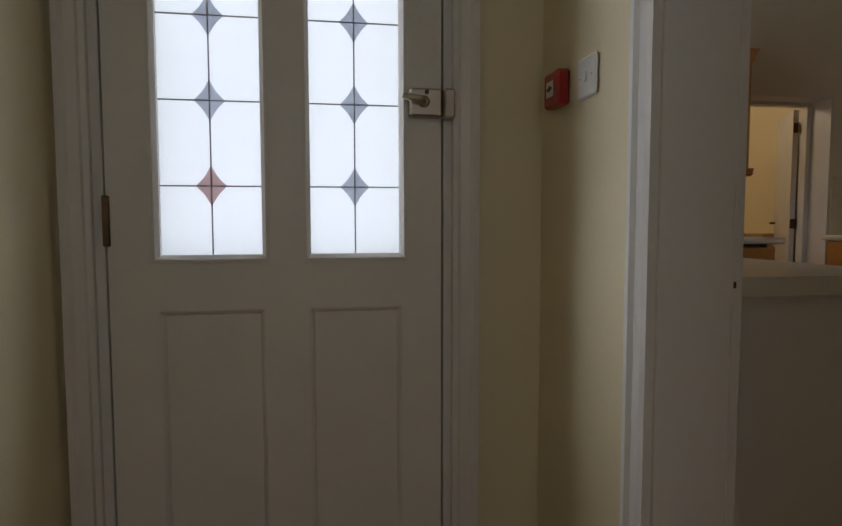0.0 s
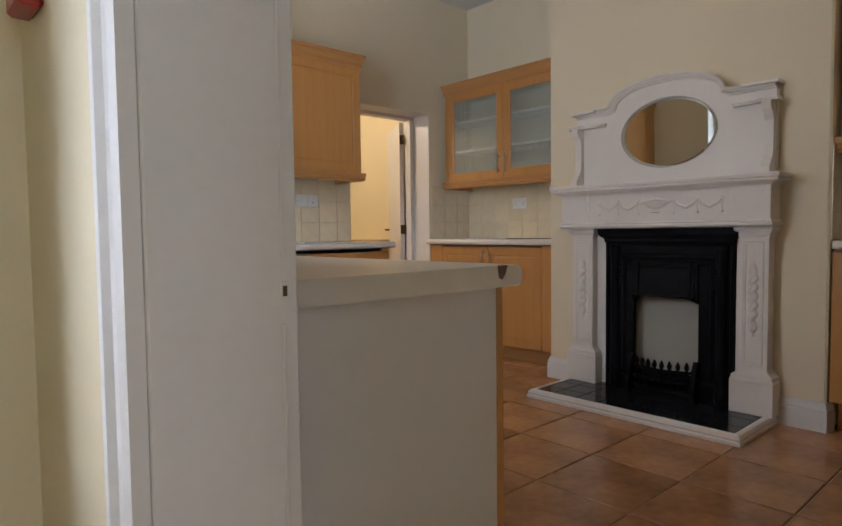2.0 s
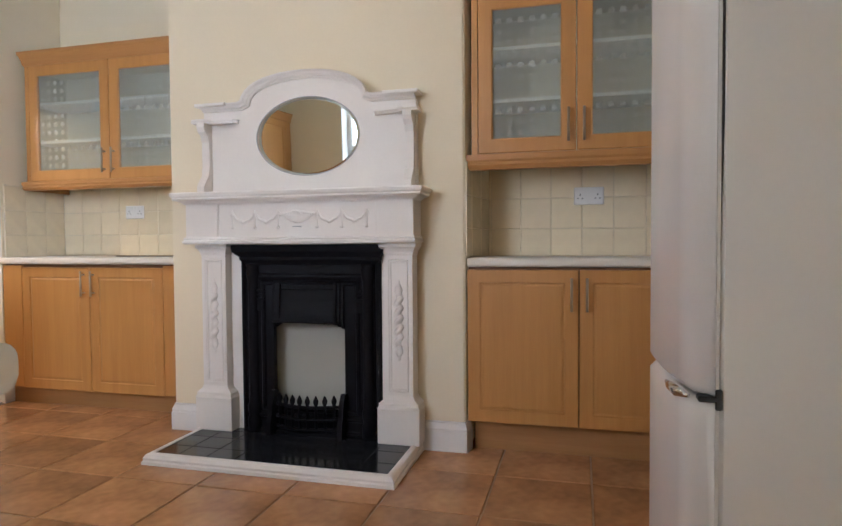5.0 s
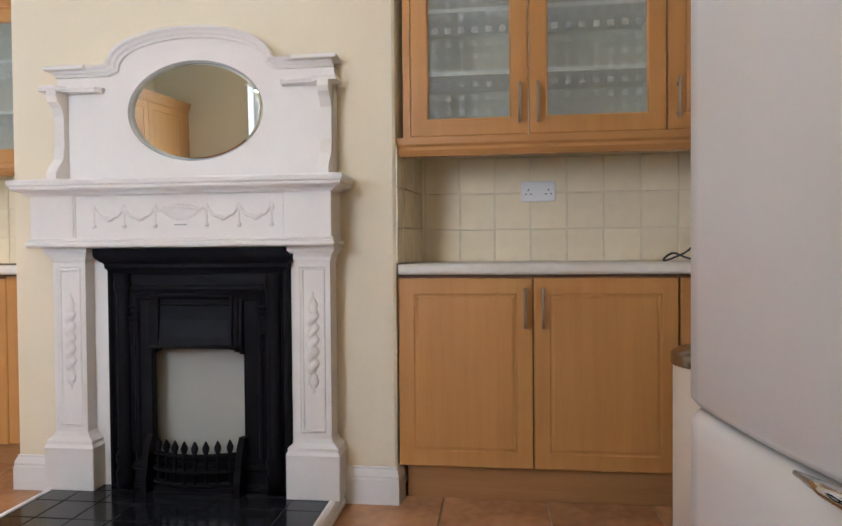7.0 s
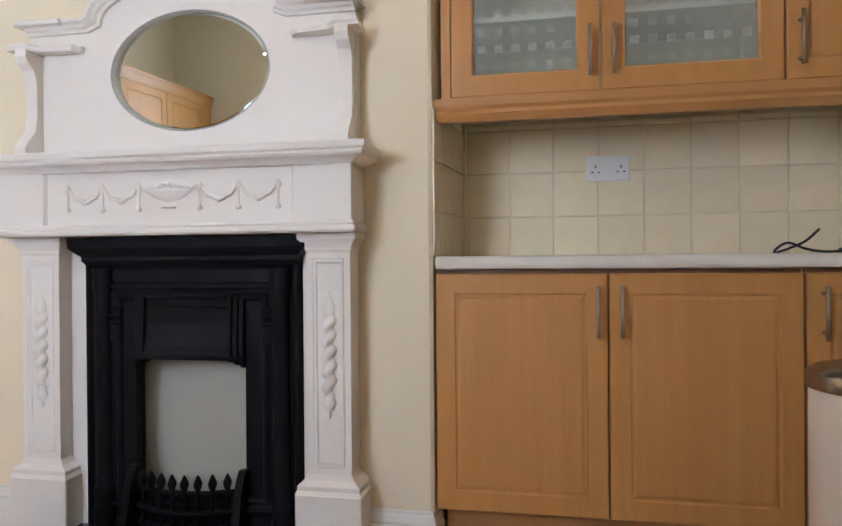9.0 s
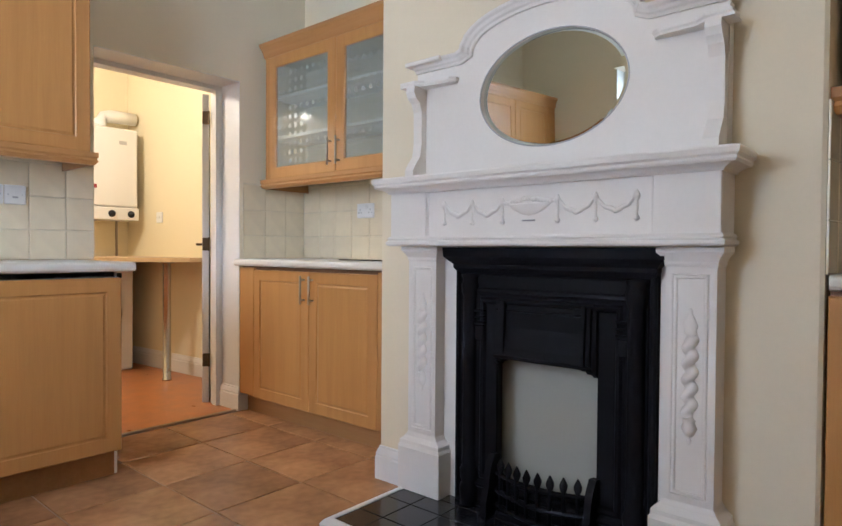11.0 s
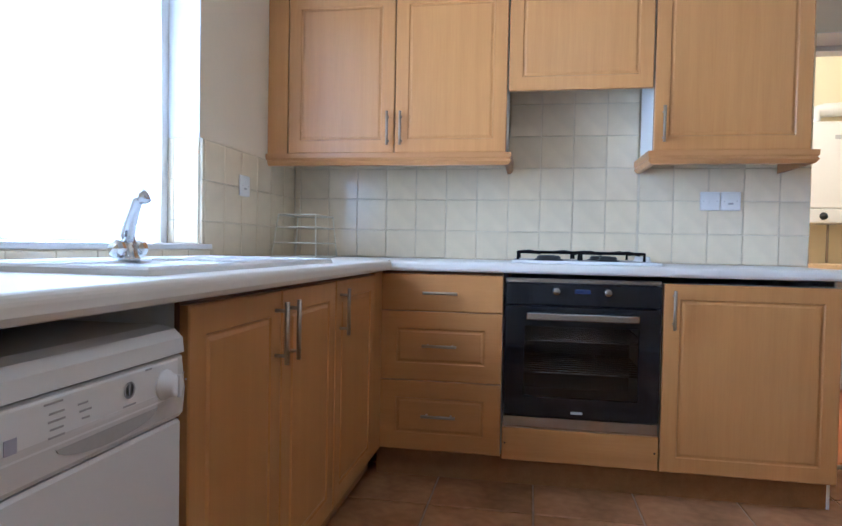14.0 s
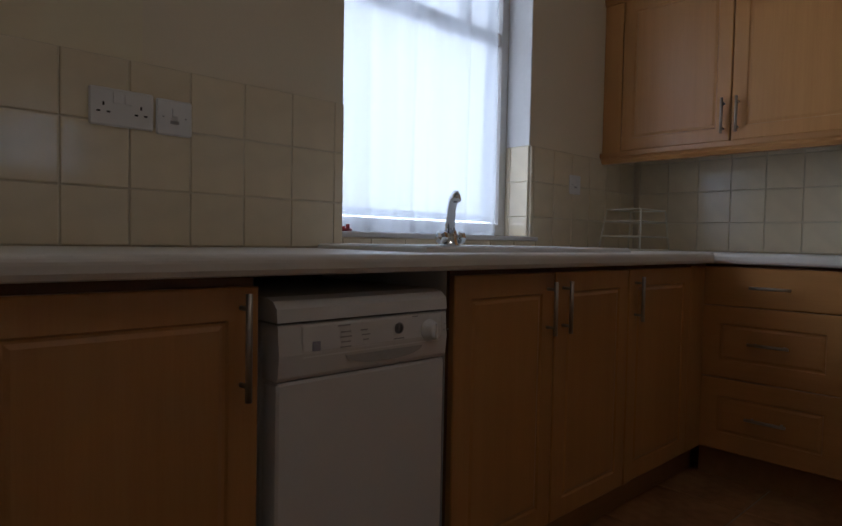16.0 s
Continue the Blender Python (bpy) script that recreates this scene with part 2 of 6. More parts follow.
def rings(bm, f, u0, u1, v0, v1, prof, cap=True, back=True):
    """Nested rectangles (inset, out) joined to a moulded panel; cap fills the middle."""
    rows = []
    for i, w in prof:
        rows.append([bm.verts.new(f(u, v, w)) for u, v in ((u0 + i, v0 + i), (u1 - i, v0 + i), (u1 - i, v1 - i), (u0 + i, v1 - i))])
    for a, b in zip(rows, rows[1:]):
        for k in range(4):
            bm.faces.new((a[k], a[(k + 1) % 4], b[(k + 1) % 4], b[k]))
    if cap:
        bm.faces.new(rows[-1])
    if back:
        bm.faces.new(rows[0])


def loft(bm, loops, closed=True, caps=True):
    rows = [[bm.verts.new(p) for p in loop] for loop in loops]
    n = len(rows[0])
    for a, b in zip(rows, rows[1:]):
        for k in range(n if closed else n - 1):
            bm.faces.new((a[k], a[(k + 1) % n], b[(k + 1) % n], b[k]))
    if caps and closed:
        bm.faces.new(rows[0])
        bm.faces.new(rows[-1])


def lathe(bm, x, y, prof, seg=20, axis="z", z=0.0):
    """A turned shape: rows of (radius, along) about an axis through (x, y, z)."""
    loops = []
    for r, h in prof:
        ring = []
        for k in range(seg):
            a = 2 * math.pi * k / seg
            c, s = max(r, 1e-4) * math.cos(a), max(r, 1e-4) * math.sin(a)
            ring.append({"z": (x + c, y + s, z + h), "x": (x + h, y + c, z + s), "y": (x + c, y + h, z + s)}[axis])
        loops.append(ring)
    loft(bm, loops)


def tube(bm, pts, r, seg=10):
    """A round bar along points."""
    pts = [Vector(p) for p in pts]
    loops, up = [], Vector((0.13, 0.29, 0.95))
    for i, p in enumerate(pts):
        d = (pts[min(i + 1, len(pts) - 1)] - pts[max(i - 1, 0)]).normalized()
        a = d.cross(up)
        a = (a if a.length > 0.05 else d.cross(Vector((1, 0, 0)))).normalized()
        b = d.cross(a)
        rr = r[i] if isinstance(r, (list, tuple)) else r
        loops.append([p + rr * (math.cos(2 * math.pi * k / seg) * a + math.sin(2 * math.pi * k / seg) * b) for k in range(seg)])
    loft(bm, loops)


def moulding(bm, path, prof, f=None):
    """A profile of (out, up) swept along a path of (x, y), mitred; out is to the right of the way walked. f maps (x, y, up)."""
    f = f or (lambda a, b, c: (a, b, c))
    loops = []
    for i, p in enumerate(path):
        ds = []
        if i > 0:
            ds.append((Vector(p) - Vector(path[i - 1])).normalized())
        if i < len(path) - 1:
            ds.append((Vector(path[i + 1]) - Vector(p)).normalized())
        ns = [Vector((d[1], -d[0])) for d in ds]
        m = sum(ns, Vector((0, 0)))
        m = m / max(m.dot(ns[0]), 0.2)
        loops.append([f(p[0] + m[0] * o, p[1] + m[1] * o, u) for o, u in prof])
    loft(bm, loops)


def wloc(ob):
    v = Vector((0, 0, 0))
    while ob:
        v, ob = v + ob.location, ob.parent
    return v


def mesh_of(name, bm, material, smooth=False):
    bmesh.ops.recalc_face_normals(bm, faces=bm.faces)
    me = bpy.data.meshes.new(name)
    for fc in bm.faces:
        fc.smooth = smooth
    bm.to_mesh(me)
    bm.free()
    me.materials.append(material)
    return me


def part(name, bm, material, parent, label="", smooth=False):
    """Links a bmesh, built in world places, as one part under its thing or part."""
    bmesh.ops.translate(bm, vec=-wloc(parent), verts=bm.verts)
    ob = new(name, mesh_of(name, bm, material, smooth))
    ob.parent = parent
    return tagged(ob, label)


def thing(name, label, category, at, group=""):
    ob = new(name)
    ob.location = at
    ob.empty_display_size = 0.1
    return tagged(ob, label, category, group)


def structure(name, bm, material, label, category="", smooth=False):
    return tagged(new(name, mesh_of(name, bm, material, smooth)), label, category, "", "structure")


def single(name, bm, material, label, category, group="", smooth=False):
    return tagged(new(name, mesh_of(name, bm, material, smooth)), label, category, group)


# ---- large structure ----
FZ = -0.008
CEIL_Z = 2.95
bm = bmesh.new()
box(bm, -0.02, 6.2, -1.6, 4.0, FZ - 0.15, FZ - 0.006)
floor = structure("floor", bm, FLOOR_GROUT, "brown grouted floor bed of the kitchen", "floor")
bm = bmesh.new()
box(bm, -2.4, -0.02, 0.8, 3.8, FZ - 0.15, FZ + 0.002)
structure("floor_utility", bm, VINYL, "orange-brown cork-look vinyl utility floor", "floor")
bm = bmesh.new()
box(bm, -0.025, 0.0, 2.44, 3.27, FZ - 0.01, FZ + 0.008, 0.003)
structure("door_threshold", bm, NICKEL, "worn pale metal threshold strip in the doorway", "threshold")
bm = bmesh.new()
box(bm, -2.4, 6.3, -1.7, 4.1, CEIL_Z, CEIL_Z + 0.15)
structure("ceiling", bm, CEIL, "white painted plaster ceiling", "ceiling")

# wall with the window; hall door wall
WX0, WX1, WZ0, WZ1 = 0.935, 1.975, 0.945, 2.35
bm = bmesh.new()
box(bm, -0.28, WX0, -0.28, -0.05, FZ - 0.1, CEIL_Z)
box(bm, WX1, 2.58, -0.28, 0, FZ - 0.1, CEIL_Z)
box(bm, WX0, WX1, -0.28, 0, FZ - 0.1, WZ0)
box(bm, WX0, WX1, -0.28, 0, WZ1, CEIL_Z)
structure("wall_south", bm, WALL, "cream painted wall with the kitchen window", "wall")
# thin white lining; the reveal's catch of daylight is put into its colour
bm = bmesh.new()
box(bm, WX0 + 0.0005, WX0 + 0.006, -0.178, -0.051, 1.364, WZ1 - 0.001)
structure("window_reveal", bm, GLOSS, "white painted lining added to brighten the kitchen window reveal", "window reveal")
DX0, DX1, DZ = 3.2, 3.98, 2.02
bm = bmesh.new()
box(bm, 2.58, DX0 - 0.03, -0.10, 0, FZ - 0.1, CEIL_Z)
box(bm, DX1 + 0.03, 6.2, -0.10, 0, FZ - 0.1, CEIL_Z)
box(bm, DX0 - 0.03, DX1 + 0.03, -0.10, 0, DZ + 0.03, CEIL_Z)
structure("wall_hall_partition", bm, HALL_WALL, "cream painted partition wall between hall and kitchen", "wall")
bm = bmesh.new()
box(bm, DX0 - 0.03, DX0, -0.104, 0.064, FZ, DZ + 0.03, 0.002)
box(bm, DX1, DX1 + 0.03, -0.104, 0.052, FZ, DZ + 0.03, 0.002)
box(bm, DX0, DX1, -0.104, 0.052, DZ, DZ + 0.03, 0.002)
box(bm, DX0, DX0 + 0.003, 0.042, 0.047, FZ, 0.872, 0.001)
box(bm, DX0, DX0 + 0.003, 0.042, 0.047, 0.946, DZ, 0.001)
lining = structure("door_lining", bm, GLOSS, "white gloss door lining of the kitchen doorway", "door frame")
ARCH = [(0.0, 0), (0.0, 0.018), (0.012, 0.022), (0.022, 0.014), (0.045, 0.017), (0.055, 0.024), (0.068, 0.024), (0.068, 0)]
bm = bmesh.new()
moulding(bm, [(DX0 - 0.006, FZ), (DX0 - 0.006, DZ + 0.006), (DX1 + 0.006, DZ + 0.006), (DX1 + 0.006, FZ)], [(-o, w) for o, w in ARCH], lambda a, b, c: (a, -0.1045 - c, b))
structure("architrave_hall", bm, GLOSS, "white gloss moulded architrave round the kitchen doorway", "architrave")
bm = bmesh.new()
moulding(bm, [(DX0 - 0.006, 0.915), (DX0 - 0.006, DZ + 0.006), (DX1 + 0.006, DZ + 0.006), (DX1 + 0.006, FZ)], [(-o, w) for o, w in ARCH], lambda a, b, c: (a, 0.0045 + c, b))
structure("architrave_kitchen", bm, GLOSS, "white gloss moulded architrave on the kitchen face", "architrave")
plate = thing("strike_plate", "small painted latch strike on the white lining", "latch", (DX0, 0.0, 0.9))
bm = bmesh.new()
box(bm, DX0, DX0 + 0.002, 0.041, 0.051, 0.898, 0.920, 0.001)
part("plate", bm, GLOSS, plate)
bm = bmesh.new()
box(bm, DX0 + 0.0021, DX0 + 0.0032, 0.0435, 0.0485, 0.903, 0.915)
part("keep_hole", bm, BRASS, plate, "worn brass latch hole")

# bright overcast daylight beyond the glass
glow, gn, gl, gp = nodes_of("overcast daylight")
gp.inputs["Base Color"].default_value = (0, 0, 0, 1)
gp.inputs["Emission Color"].default_value = (0.86, 0.94, 1.0, 1)
gp.inputs["Emission Strength"].default_value = 265.0
haze, hn, hl, hp = nodes_of("overcast garden daylight")
hp.inputs["Base Color"].default_value = (0, 0, 0, 1)
hp.inputs["Emission Color"].default_value = (0.84, 0.93, 1.0, 1)
hp.inputs["Emission Strength"].default_value = 205.0
bm = bmesh.new()
box(bm, -0.6, 2.0, -0.95, -0.93, 0.3, 3.2)
structure("backdrop_garden", bm, haze, "pale overcast daylight beyond the kitchen window", "backdrop")
bm = bmesh.new()
box(bm, 2.10, 2.12, -2.8, -0.29, 0.3, 3.0)
structure("backdrop_street", bm, glow, "pale overcast daylight beyond the front door", "backdrop")

# west wall with the utility doorway
UY0, UY1, UZ = 2.44, 3.27, 1.975
bm = bmesh.new()
box(bm, -0.28, 0, -0.05, UY0, FZ - 0.1, CEIL_Z)
box(bm, -0.28, 0, UY1, 4.0, FZ - 0.1, CEIL_Z)
box(bm, -0.28, 0, UY0, UY1, UZ, CEIL_Z)
structure("wall_west", bm, WALL, "cream painted wall with the utility doorway", "wall")
bm = bmesh.new()
box(bm, 0, 1.41, 3.76, 4.0, FZ - 0.1, CEIL_Z)
box(bm, 1.41, 3.0, 3.6, 4.0, FZ - 0.1, CEIL_Z)
box(bm, 3.0, 4.6, 3.44, 4.0, FZ - 0.1, CEIL_Z)
structure("wall_north", bm, WALL, "cream painted alcove walls beside the chimney breast", "wall")
CB0, CB1, CY = 1.41, 2.99, 3.05
bm = bmesh.new()
lo = [(CB0, CY), (CB1 - 0.01, CY), (CB1, CY + 0.01), (2.998, 3.62), (CB0, 3.78)]
RX0, RX1, RZ, RY = 1.86, 2.57, 0.965, 3.24
loft(bm, [[(x, y, z) for x, y in lo] for z in (RZ, CEIL_Z)])
loft(bm, [[(x, y, z) for x, y in ((CB0, CY), (RX0, CY), (RX0, 3.73), (CB0, 3.78))] for z in (FZ - 0.1, RZ)])
loft(bm, [[(x, y, z) for x, y in ((RX1, CY), (CB1 - 0.01, CY), (CB1, CY + 0.01), (2.998, 3.62), (RX1, 3.66))] for z in (FZ - 0.1, RZ)])
box(bm, RX0, RX1, RY, 3.66, FZ - 0.1, RZ)
structure("chimney_breast", bm, WALL, "cream painted chimney breast behind the fireplace", "chimney breast")
bm = bmesh.new()
loft(bm, [[(x, y, z) for x, y in ((4.345, 0), (4.345, 3.05), (4.30, 3.46), (4.6, 3.46), (4.6, 0))] for z in (FZ - 0.1, CEIL_Z)])
structure("wall_east", bm, WALL, "cream painted wall behind the fridge freezer", "wall")

# hall
FX = 2.615
bm = bmesh.new()
box(bm, 2.36, FX, -1.5, -1.245, FZ - 0.1, CEIL_Z)
box(bm, 2.36, FX, -0.335, -0.10, FZ - 0.1, CEIL_Z)
box(bm, 2.36, FX, -1.245, -0.335, 2.06, CEIL_Z)
structure("wall_front", bm, HALL_WALL, "cream painted hall wall round the front door", "wall")
bm = bmesh.new()
box(bm, 2.36, 6.2, -1.55, -1.30, FZ - 0.1, CEIL_Z)
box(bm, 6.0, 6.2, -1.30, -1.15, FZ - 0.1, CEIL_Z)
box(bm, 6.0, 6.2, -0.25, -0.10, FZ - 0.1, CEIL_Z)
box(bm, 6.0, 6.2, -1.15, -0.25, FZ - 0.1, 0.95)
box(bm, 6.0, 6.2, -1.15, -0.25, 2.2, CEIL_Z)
structure("wall_hall", bm, HALL_WALL, "cream painted hall side wall", "wall")

# utility room
bm = bmesh.new()
UN = lambda x: 3.54 + 0.075 * (x + 2.12)
loft(bm, [[(x, y, z) for x, y in ((-2.4, UN(-2.4)), (-0.28, UN(-0.28)), (-0.28, 3.85), (-2.4, 3.85))] for z in (FZ - 0.1, CEIL_Z)])
box(bm, -2.4, -2.12, 0.8, 3.54, FZ - 0.1, CEIL_Z)
box(bm, -2.12, -0.28, 0.8, 1.0, FZ - 0.1, CEIL_Z)
structure("wall_utility", bm, HALL_WALL, "warm cream utility room walls", "wall")

# ground and a plain garden wall outside the window
bm = bmesh.new()
bm.faces.new([bm.verts.new((x, y, FZ - 0.25)) for x, y in ((-400, -400), (400, -400), (400, 400), (-400, 400))])
structure("ground", bm, GROUT, "pale paving outside the house", "ground")


# ---- kitchen units ----
DOOR = [(0, 0.001), (0, 0.017), (0.002, 0.019), (0.004, 0.02), (0.058, 0.02), (0.062, 0.0155), (0.067, 0.0155), (0.075, 0.019)]
GDOOR = [(0, 0.001), (0, 0.017), (0.004, 0.02), (0.062, 0.02), (0.068, 0.016), (0.068, 0.001)]


def handle(f, u, v, length, upright, parent, w=0.02):
    """A satin bar handle on two short posts."""
    bm = bmesh.new()
    h = length / 2
    ends = ((u, v - h), (u, v + h)) if upright else ((u - h, v), (u + h, v))
    tube(bm, [f(ends[0][0], ends[0][1], w + 0.03), f(ends[1][0], ends[1][1], w + 0.03)], 0.006, 10)
    for s in (-0.72, 0.72):
        a, b = (u, v + s * h) if upright else (u + s * h, v)
        tube(bm, [f(a, b, w - 0.002), f(a, b, w + 0.03)], 0.0045, 8)
    part("handle", bm, NICKEL, parent, "satin nickel bar handle", True)


def panel_door(thing_, f, u0, u1, v0, v1, grip=None, material=None, glazed=False, name="door", length=0.15):
    """A routed slab door; glazed ones get an open frame with a pressed-glass pane."""
    bm = bmesh.new()
    g = 0.0016
    if glazed:
        rings(bm, f, u0 + g, u1 - g, v0 + g, v1 - g, GDOOR, False, False)
        a = [(0, 0.001), (0.068, 0.001)]
        rings(bm, f, u0 + g, u1 - g, v0 + g, v1 - g, a, False, False)
    else:
        rings(bm, f, u0 + g, u1 - g, v0 + g, v1 - g, DOOR)
    d = part(name, bm, material or BEECH, thing_)
    if glazed:
        bm = bmesh.new()
        fbox(bm, f, u0 + 0.066, u1 - 0.066, v0 + 0.066, v1 - 0.066, 0.006, 0.010)
        part("pane", bm, CAB_GLASS, d, "frosted lattice glass").visible_shadow = False
        bm = bmesh.new()
        n = round((u1 - u0 - 0.14) / 0.052)
        su = (u1 - u0 - 0.14) / n
        m = int((v1 - v0 - 0.14) / su)
        for i in range(n):
            for k in range(m):
                a, b = u0 + 0.07 + i * su, v0 + 0.07 + k * su
                rings(bm, f, a + su * 0.26, a + su * 0.74, b + su * 0.26, b + su * 0.74, [(0, 0.0104), (0.002, 0.0122), (0.004, 0.0124)], True, False)
        sq = tagged(part("square_relief", bm, CAB_CLEAR, d, "grid of pale pressed squares"), kind="stuff")
        sq.visible_shadow = False
    if grip:
        handle(f, grip[0], grip[1], length, grip[2], d)
    return d


def carcass(f, u0, u1, v0, v1, depth, open_front=False, wall=0.018):
    bm = bmesh.new()
    if not open_front:
        fbox(bm, f, u0 + 0.001, u1 - 0.001, v0, v1, -depth, -0.010)
    else:
        fbox(bm, f, u0 + 0.001, u0 + wall, v0, v1, -depth, 0)
        fbox(bm, f, u1 - wall, u1 - 0.001, v0, v1, -depth, 0)
        fbox(bm, f, u0 + wall, u1 - wall, v0, v0 + wall, -depth, 0)
        fbox(bm, f, u0 + wall, u1 - wall, v1 - wall, v1, -depth, 0)
        fbox(bm, f, u0 + wall, u1 - wall, v0 + wall, v1 - wall, -depth, -depth + 0.008)
    return bm


def edging(f, u0, u1, v0, v1, parent):
    """A dark strip over a carcass front that paints the shade in the door gaps."""
    bm = bmesh.new()
    fbox(bm, f, u0 + 0.002, u1 - 0.002, v0 + 0.001, v1 - 0.001, -0.0098, -0.0006)
    part("front_gap_shade", bm, GAP_SHADE, parent, "dark brown strip painting the shade between the doors")


PZ = 0.125          # underside of the base doors
DZ1 = 0.857         # top of the base doors
W = face_of("x+", 0.58)

# drawers beside the oven
t = thing("drawer_unit", "beech-effect three-drawer base unit beside the oven", "drawer unit", (0.3, 0.83, FZ), "west base units")
part("body", carcass(W, 0.575, 1.083, PZ, 0.868, 0.56), MELAMINE, t, "white melamine carcass")
edging(W, 0.575, 1.083, PZ, 0.868, t)
for v0, v1 in ((0.705, DZ1), (0.418, 0.702), (0.128, 0.415)):
    bm = bmesh.new()
    flat = v1 - v0 < 0.2
    rings(bm, W, 0.577, 1.081, v0, v1, DOOR[:4] if flat else [(i if i < 0.05 else i + 0.012, w) for i, w in DOOR])
    d = part("drawer_front", bm, BEECH_Y, t)
    handle(W, 0.829, (v0 + v1) / 2 + (0 if flat else 0.005), 0.14, False, d)

# oven housing and built-in oven
t = thing("oven", "black glass built-in single oven with steel trim under the worktop", "oven", (0.3, 1.387, FZ))
OY0, OY1 = 1.09, 1.685
bm = bmesh.new()
box(bm, 0.05, 0.572, OY0 + 0.012, OY0 + 0.03, 0.25, 0.845)
box(bm, 0.05, 0.572, OY1 - 0.03, OY1 - 0.012, 0.25, 0.845)
box(bm, 0.05, 0.572, OY0 + 0.03, OY1 - 0.03, 0.25, 0.30)
box(bm, 0.05, 0.572, OY0 + 0.03, OY1 - 0.03, 0.74, 0.845)
box(bm, 0.05, 0.07, OY0 + 0.03, OY1 - 0.03, 0.30, 0.74)
part("cavity", bm, OVEN_IN, t, "grey enamel oven cavity")
bm = bmesh.new()
O = face_of("x+", 0.575)
fbox(bm, O, OY0, OY1, 0.745, 0.832, 0, 0.024, 0.003)
part("control_panel", bm, OVEN_GLASS, t, "black glass control panel")
bm = bmesh.new()
fbox(bm, O, OY0, OY1, 0.834, 0.852, 0, 0.02, 0.002)
part("top_trim", bm, STEEL, t, "brushed steel strip")
bm = bmesh.new()
rings(bm, O, OY0, OY1, 0.300, 0.742, [(0, 0), (0, 0.022), (0.003, 0.025), (0.078, 0.025), (0.078, 0.012)], False, False)
rings(bm, O, OY0, OY1, 0.300, 0.742, [(0, 0), (0.078, 0), (0.078, 0.012)], False, False)
d = part("oven_door", bm, OVEN_GLASS, t, "black glass drop-down door")
bm = bmesh.new()
fbox(bm, O, OY0 + 0.076, OY1 - 0.076, 0.376, 0.666, 0.013, 0.019)
part("oven_window", bm, glass("smoked oven window", (0.55, 0.55, 0.56), 0.02), d, "smoked glass window")
bm = bmesh.new()
fbox(bm, O, OY0 + 0.085, OY1 - 0.085, 0.690, 0.718, 0.052, 0.066, 0.004)
for y in (OY0 + 0.12, OY1 - 0.12):
    fbox(bm, O, y - 0.012, y + 0.012, 0.696, 0.712, 0.02, 0.053)
part("handle", bm, STEEL, d, "flat brushed steel handle bar")
bm = bmesh.new()
fbox(bm, O, OY0, OY1, 0.252, 0.297, 0, 0.02, 0.002)
part("bottom_trim", bm, STEEL, t, "brushed steel lower strip")
for y in (1.29, 1.485):
    bm = bmesh.new()
    lathe(bm, 0.599, y, [(0.018, 0), (0.018, 0.004), (0.0155, 0.006), (0.0145, 0.024), (0.012, 0.027), (0, 0.027)], 20, "x", 0.802)
    part("control_knob", bm, STEEL, t, "round steel control knob", True)
bm = bmesh.new()
fbox(bm, O, 1.36, 1.42, 0.795, 0.812, 0.0242, 0.0250)
part("display", bm, paint("dim display", (0.02, 0.025, 0.06), 0.1), t, "small dark clock display")
bm = bmesh.new()
fbox(bm, O, 1.355, 1.40, 0.318, 0.328, 0.0252, 0.0258)
part("badge", bm, GREY_MARK, d, "small grey maker's badge")
for z in (0.47, 0.60):
    bm = bmesh.new()
    for y in (OY0 + 0.04, OY1 - 0.04):
        tube(bm, [(0.10, y, z), (0.55, y, z)], 0.003, 6)
    for k in range(10):
        x = 0.10 + 0.05 * k
        tube(bm, [(x, OY0 + 0.04, z), (x, OY1 - 0.04, z)], 0.003 if k < 9 else 0.004, 6)
    part("oven_rack", bm, CHROME, t, "chrome wire shelf", True)
bm = bmesh.new()
box(bm, 0.54, 0.597, 1.087, 1.688, 0.118, 0.249, 0.002)
fill = single("oven_filler_panel", bm, BEECH_Y, "plain beech panel screwed under the oven", "panel")
for y in (1.10, 1.675):
    bm = bmesh.new()
    lathe(bm, 0.597, y, [(0.004, 0), (0.004, 0.001), (0, 0.0014)], 10, "x", 0.185)
    part("screw_cap", bm, BLACK, fill, "dark screw head")

t = thing("base_cabinet", "beech-effect single-door base unit by the utility doorway", "cabinet", (0.3, 2.0, FZ), "west base units")
part("body", carcass(W, 1.69, 2.318, PZ, 0.845, 0.56), MELAMINE, t, "white melamine carcass")
edging(W, 1.69, 2.318, PZ, 0.845, t)
panel_door(t, W, 1.692, 2.317, 0.115, 0.845, (1.728, 0.745, True))
bm = bmesh.new()
box(bm, 0.02, 0.518, 2.319, 2.330, FZ + 0.002, 0.866, 0.001)
single("end_panel", bm, MELAMINE, "white melamine end panel of the base run", "panel")
bm = bmesh.new()
box(bm, 0.50, 0.518, 0.55, 2.318, FZ, 0.112, 0.001)
structure("plinth_west", bm, PLINTH, "dark beech plinth under the oven run", "plinth")

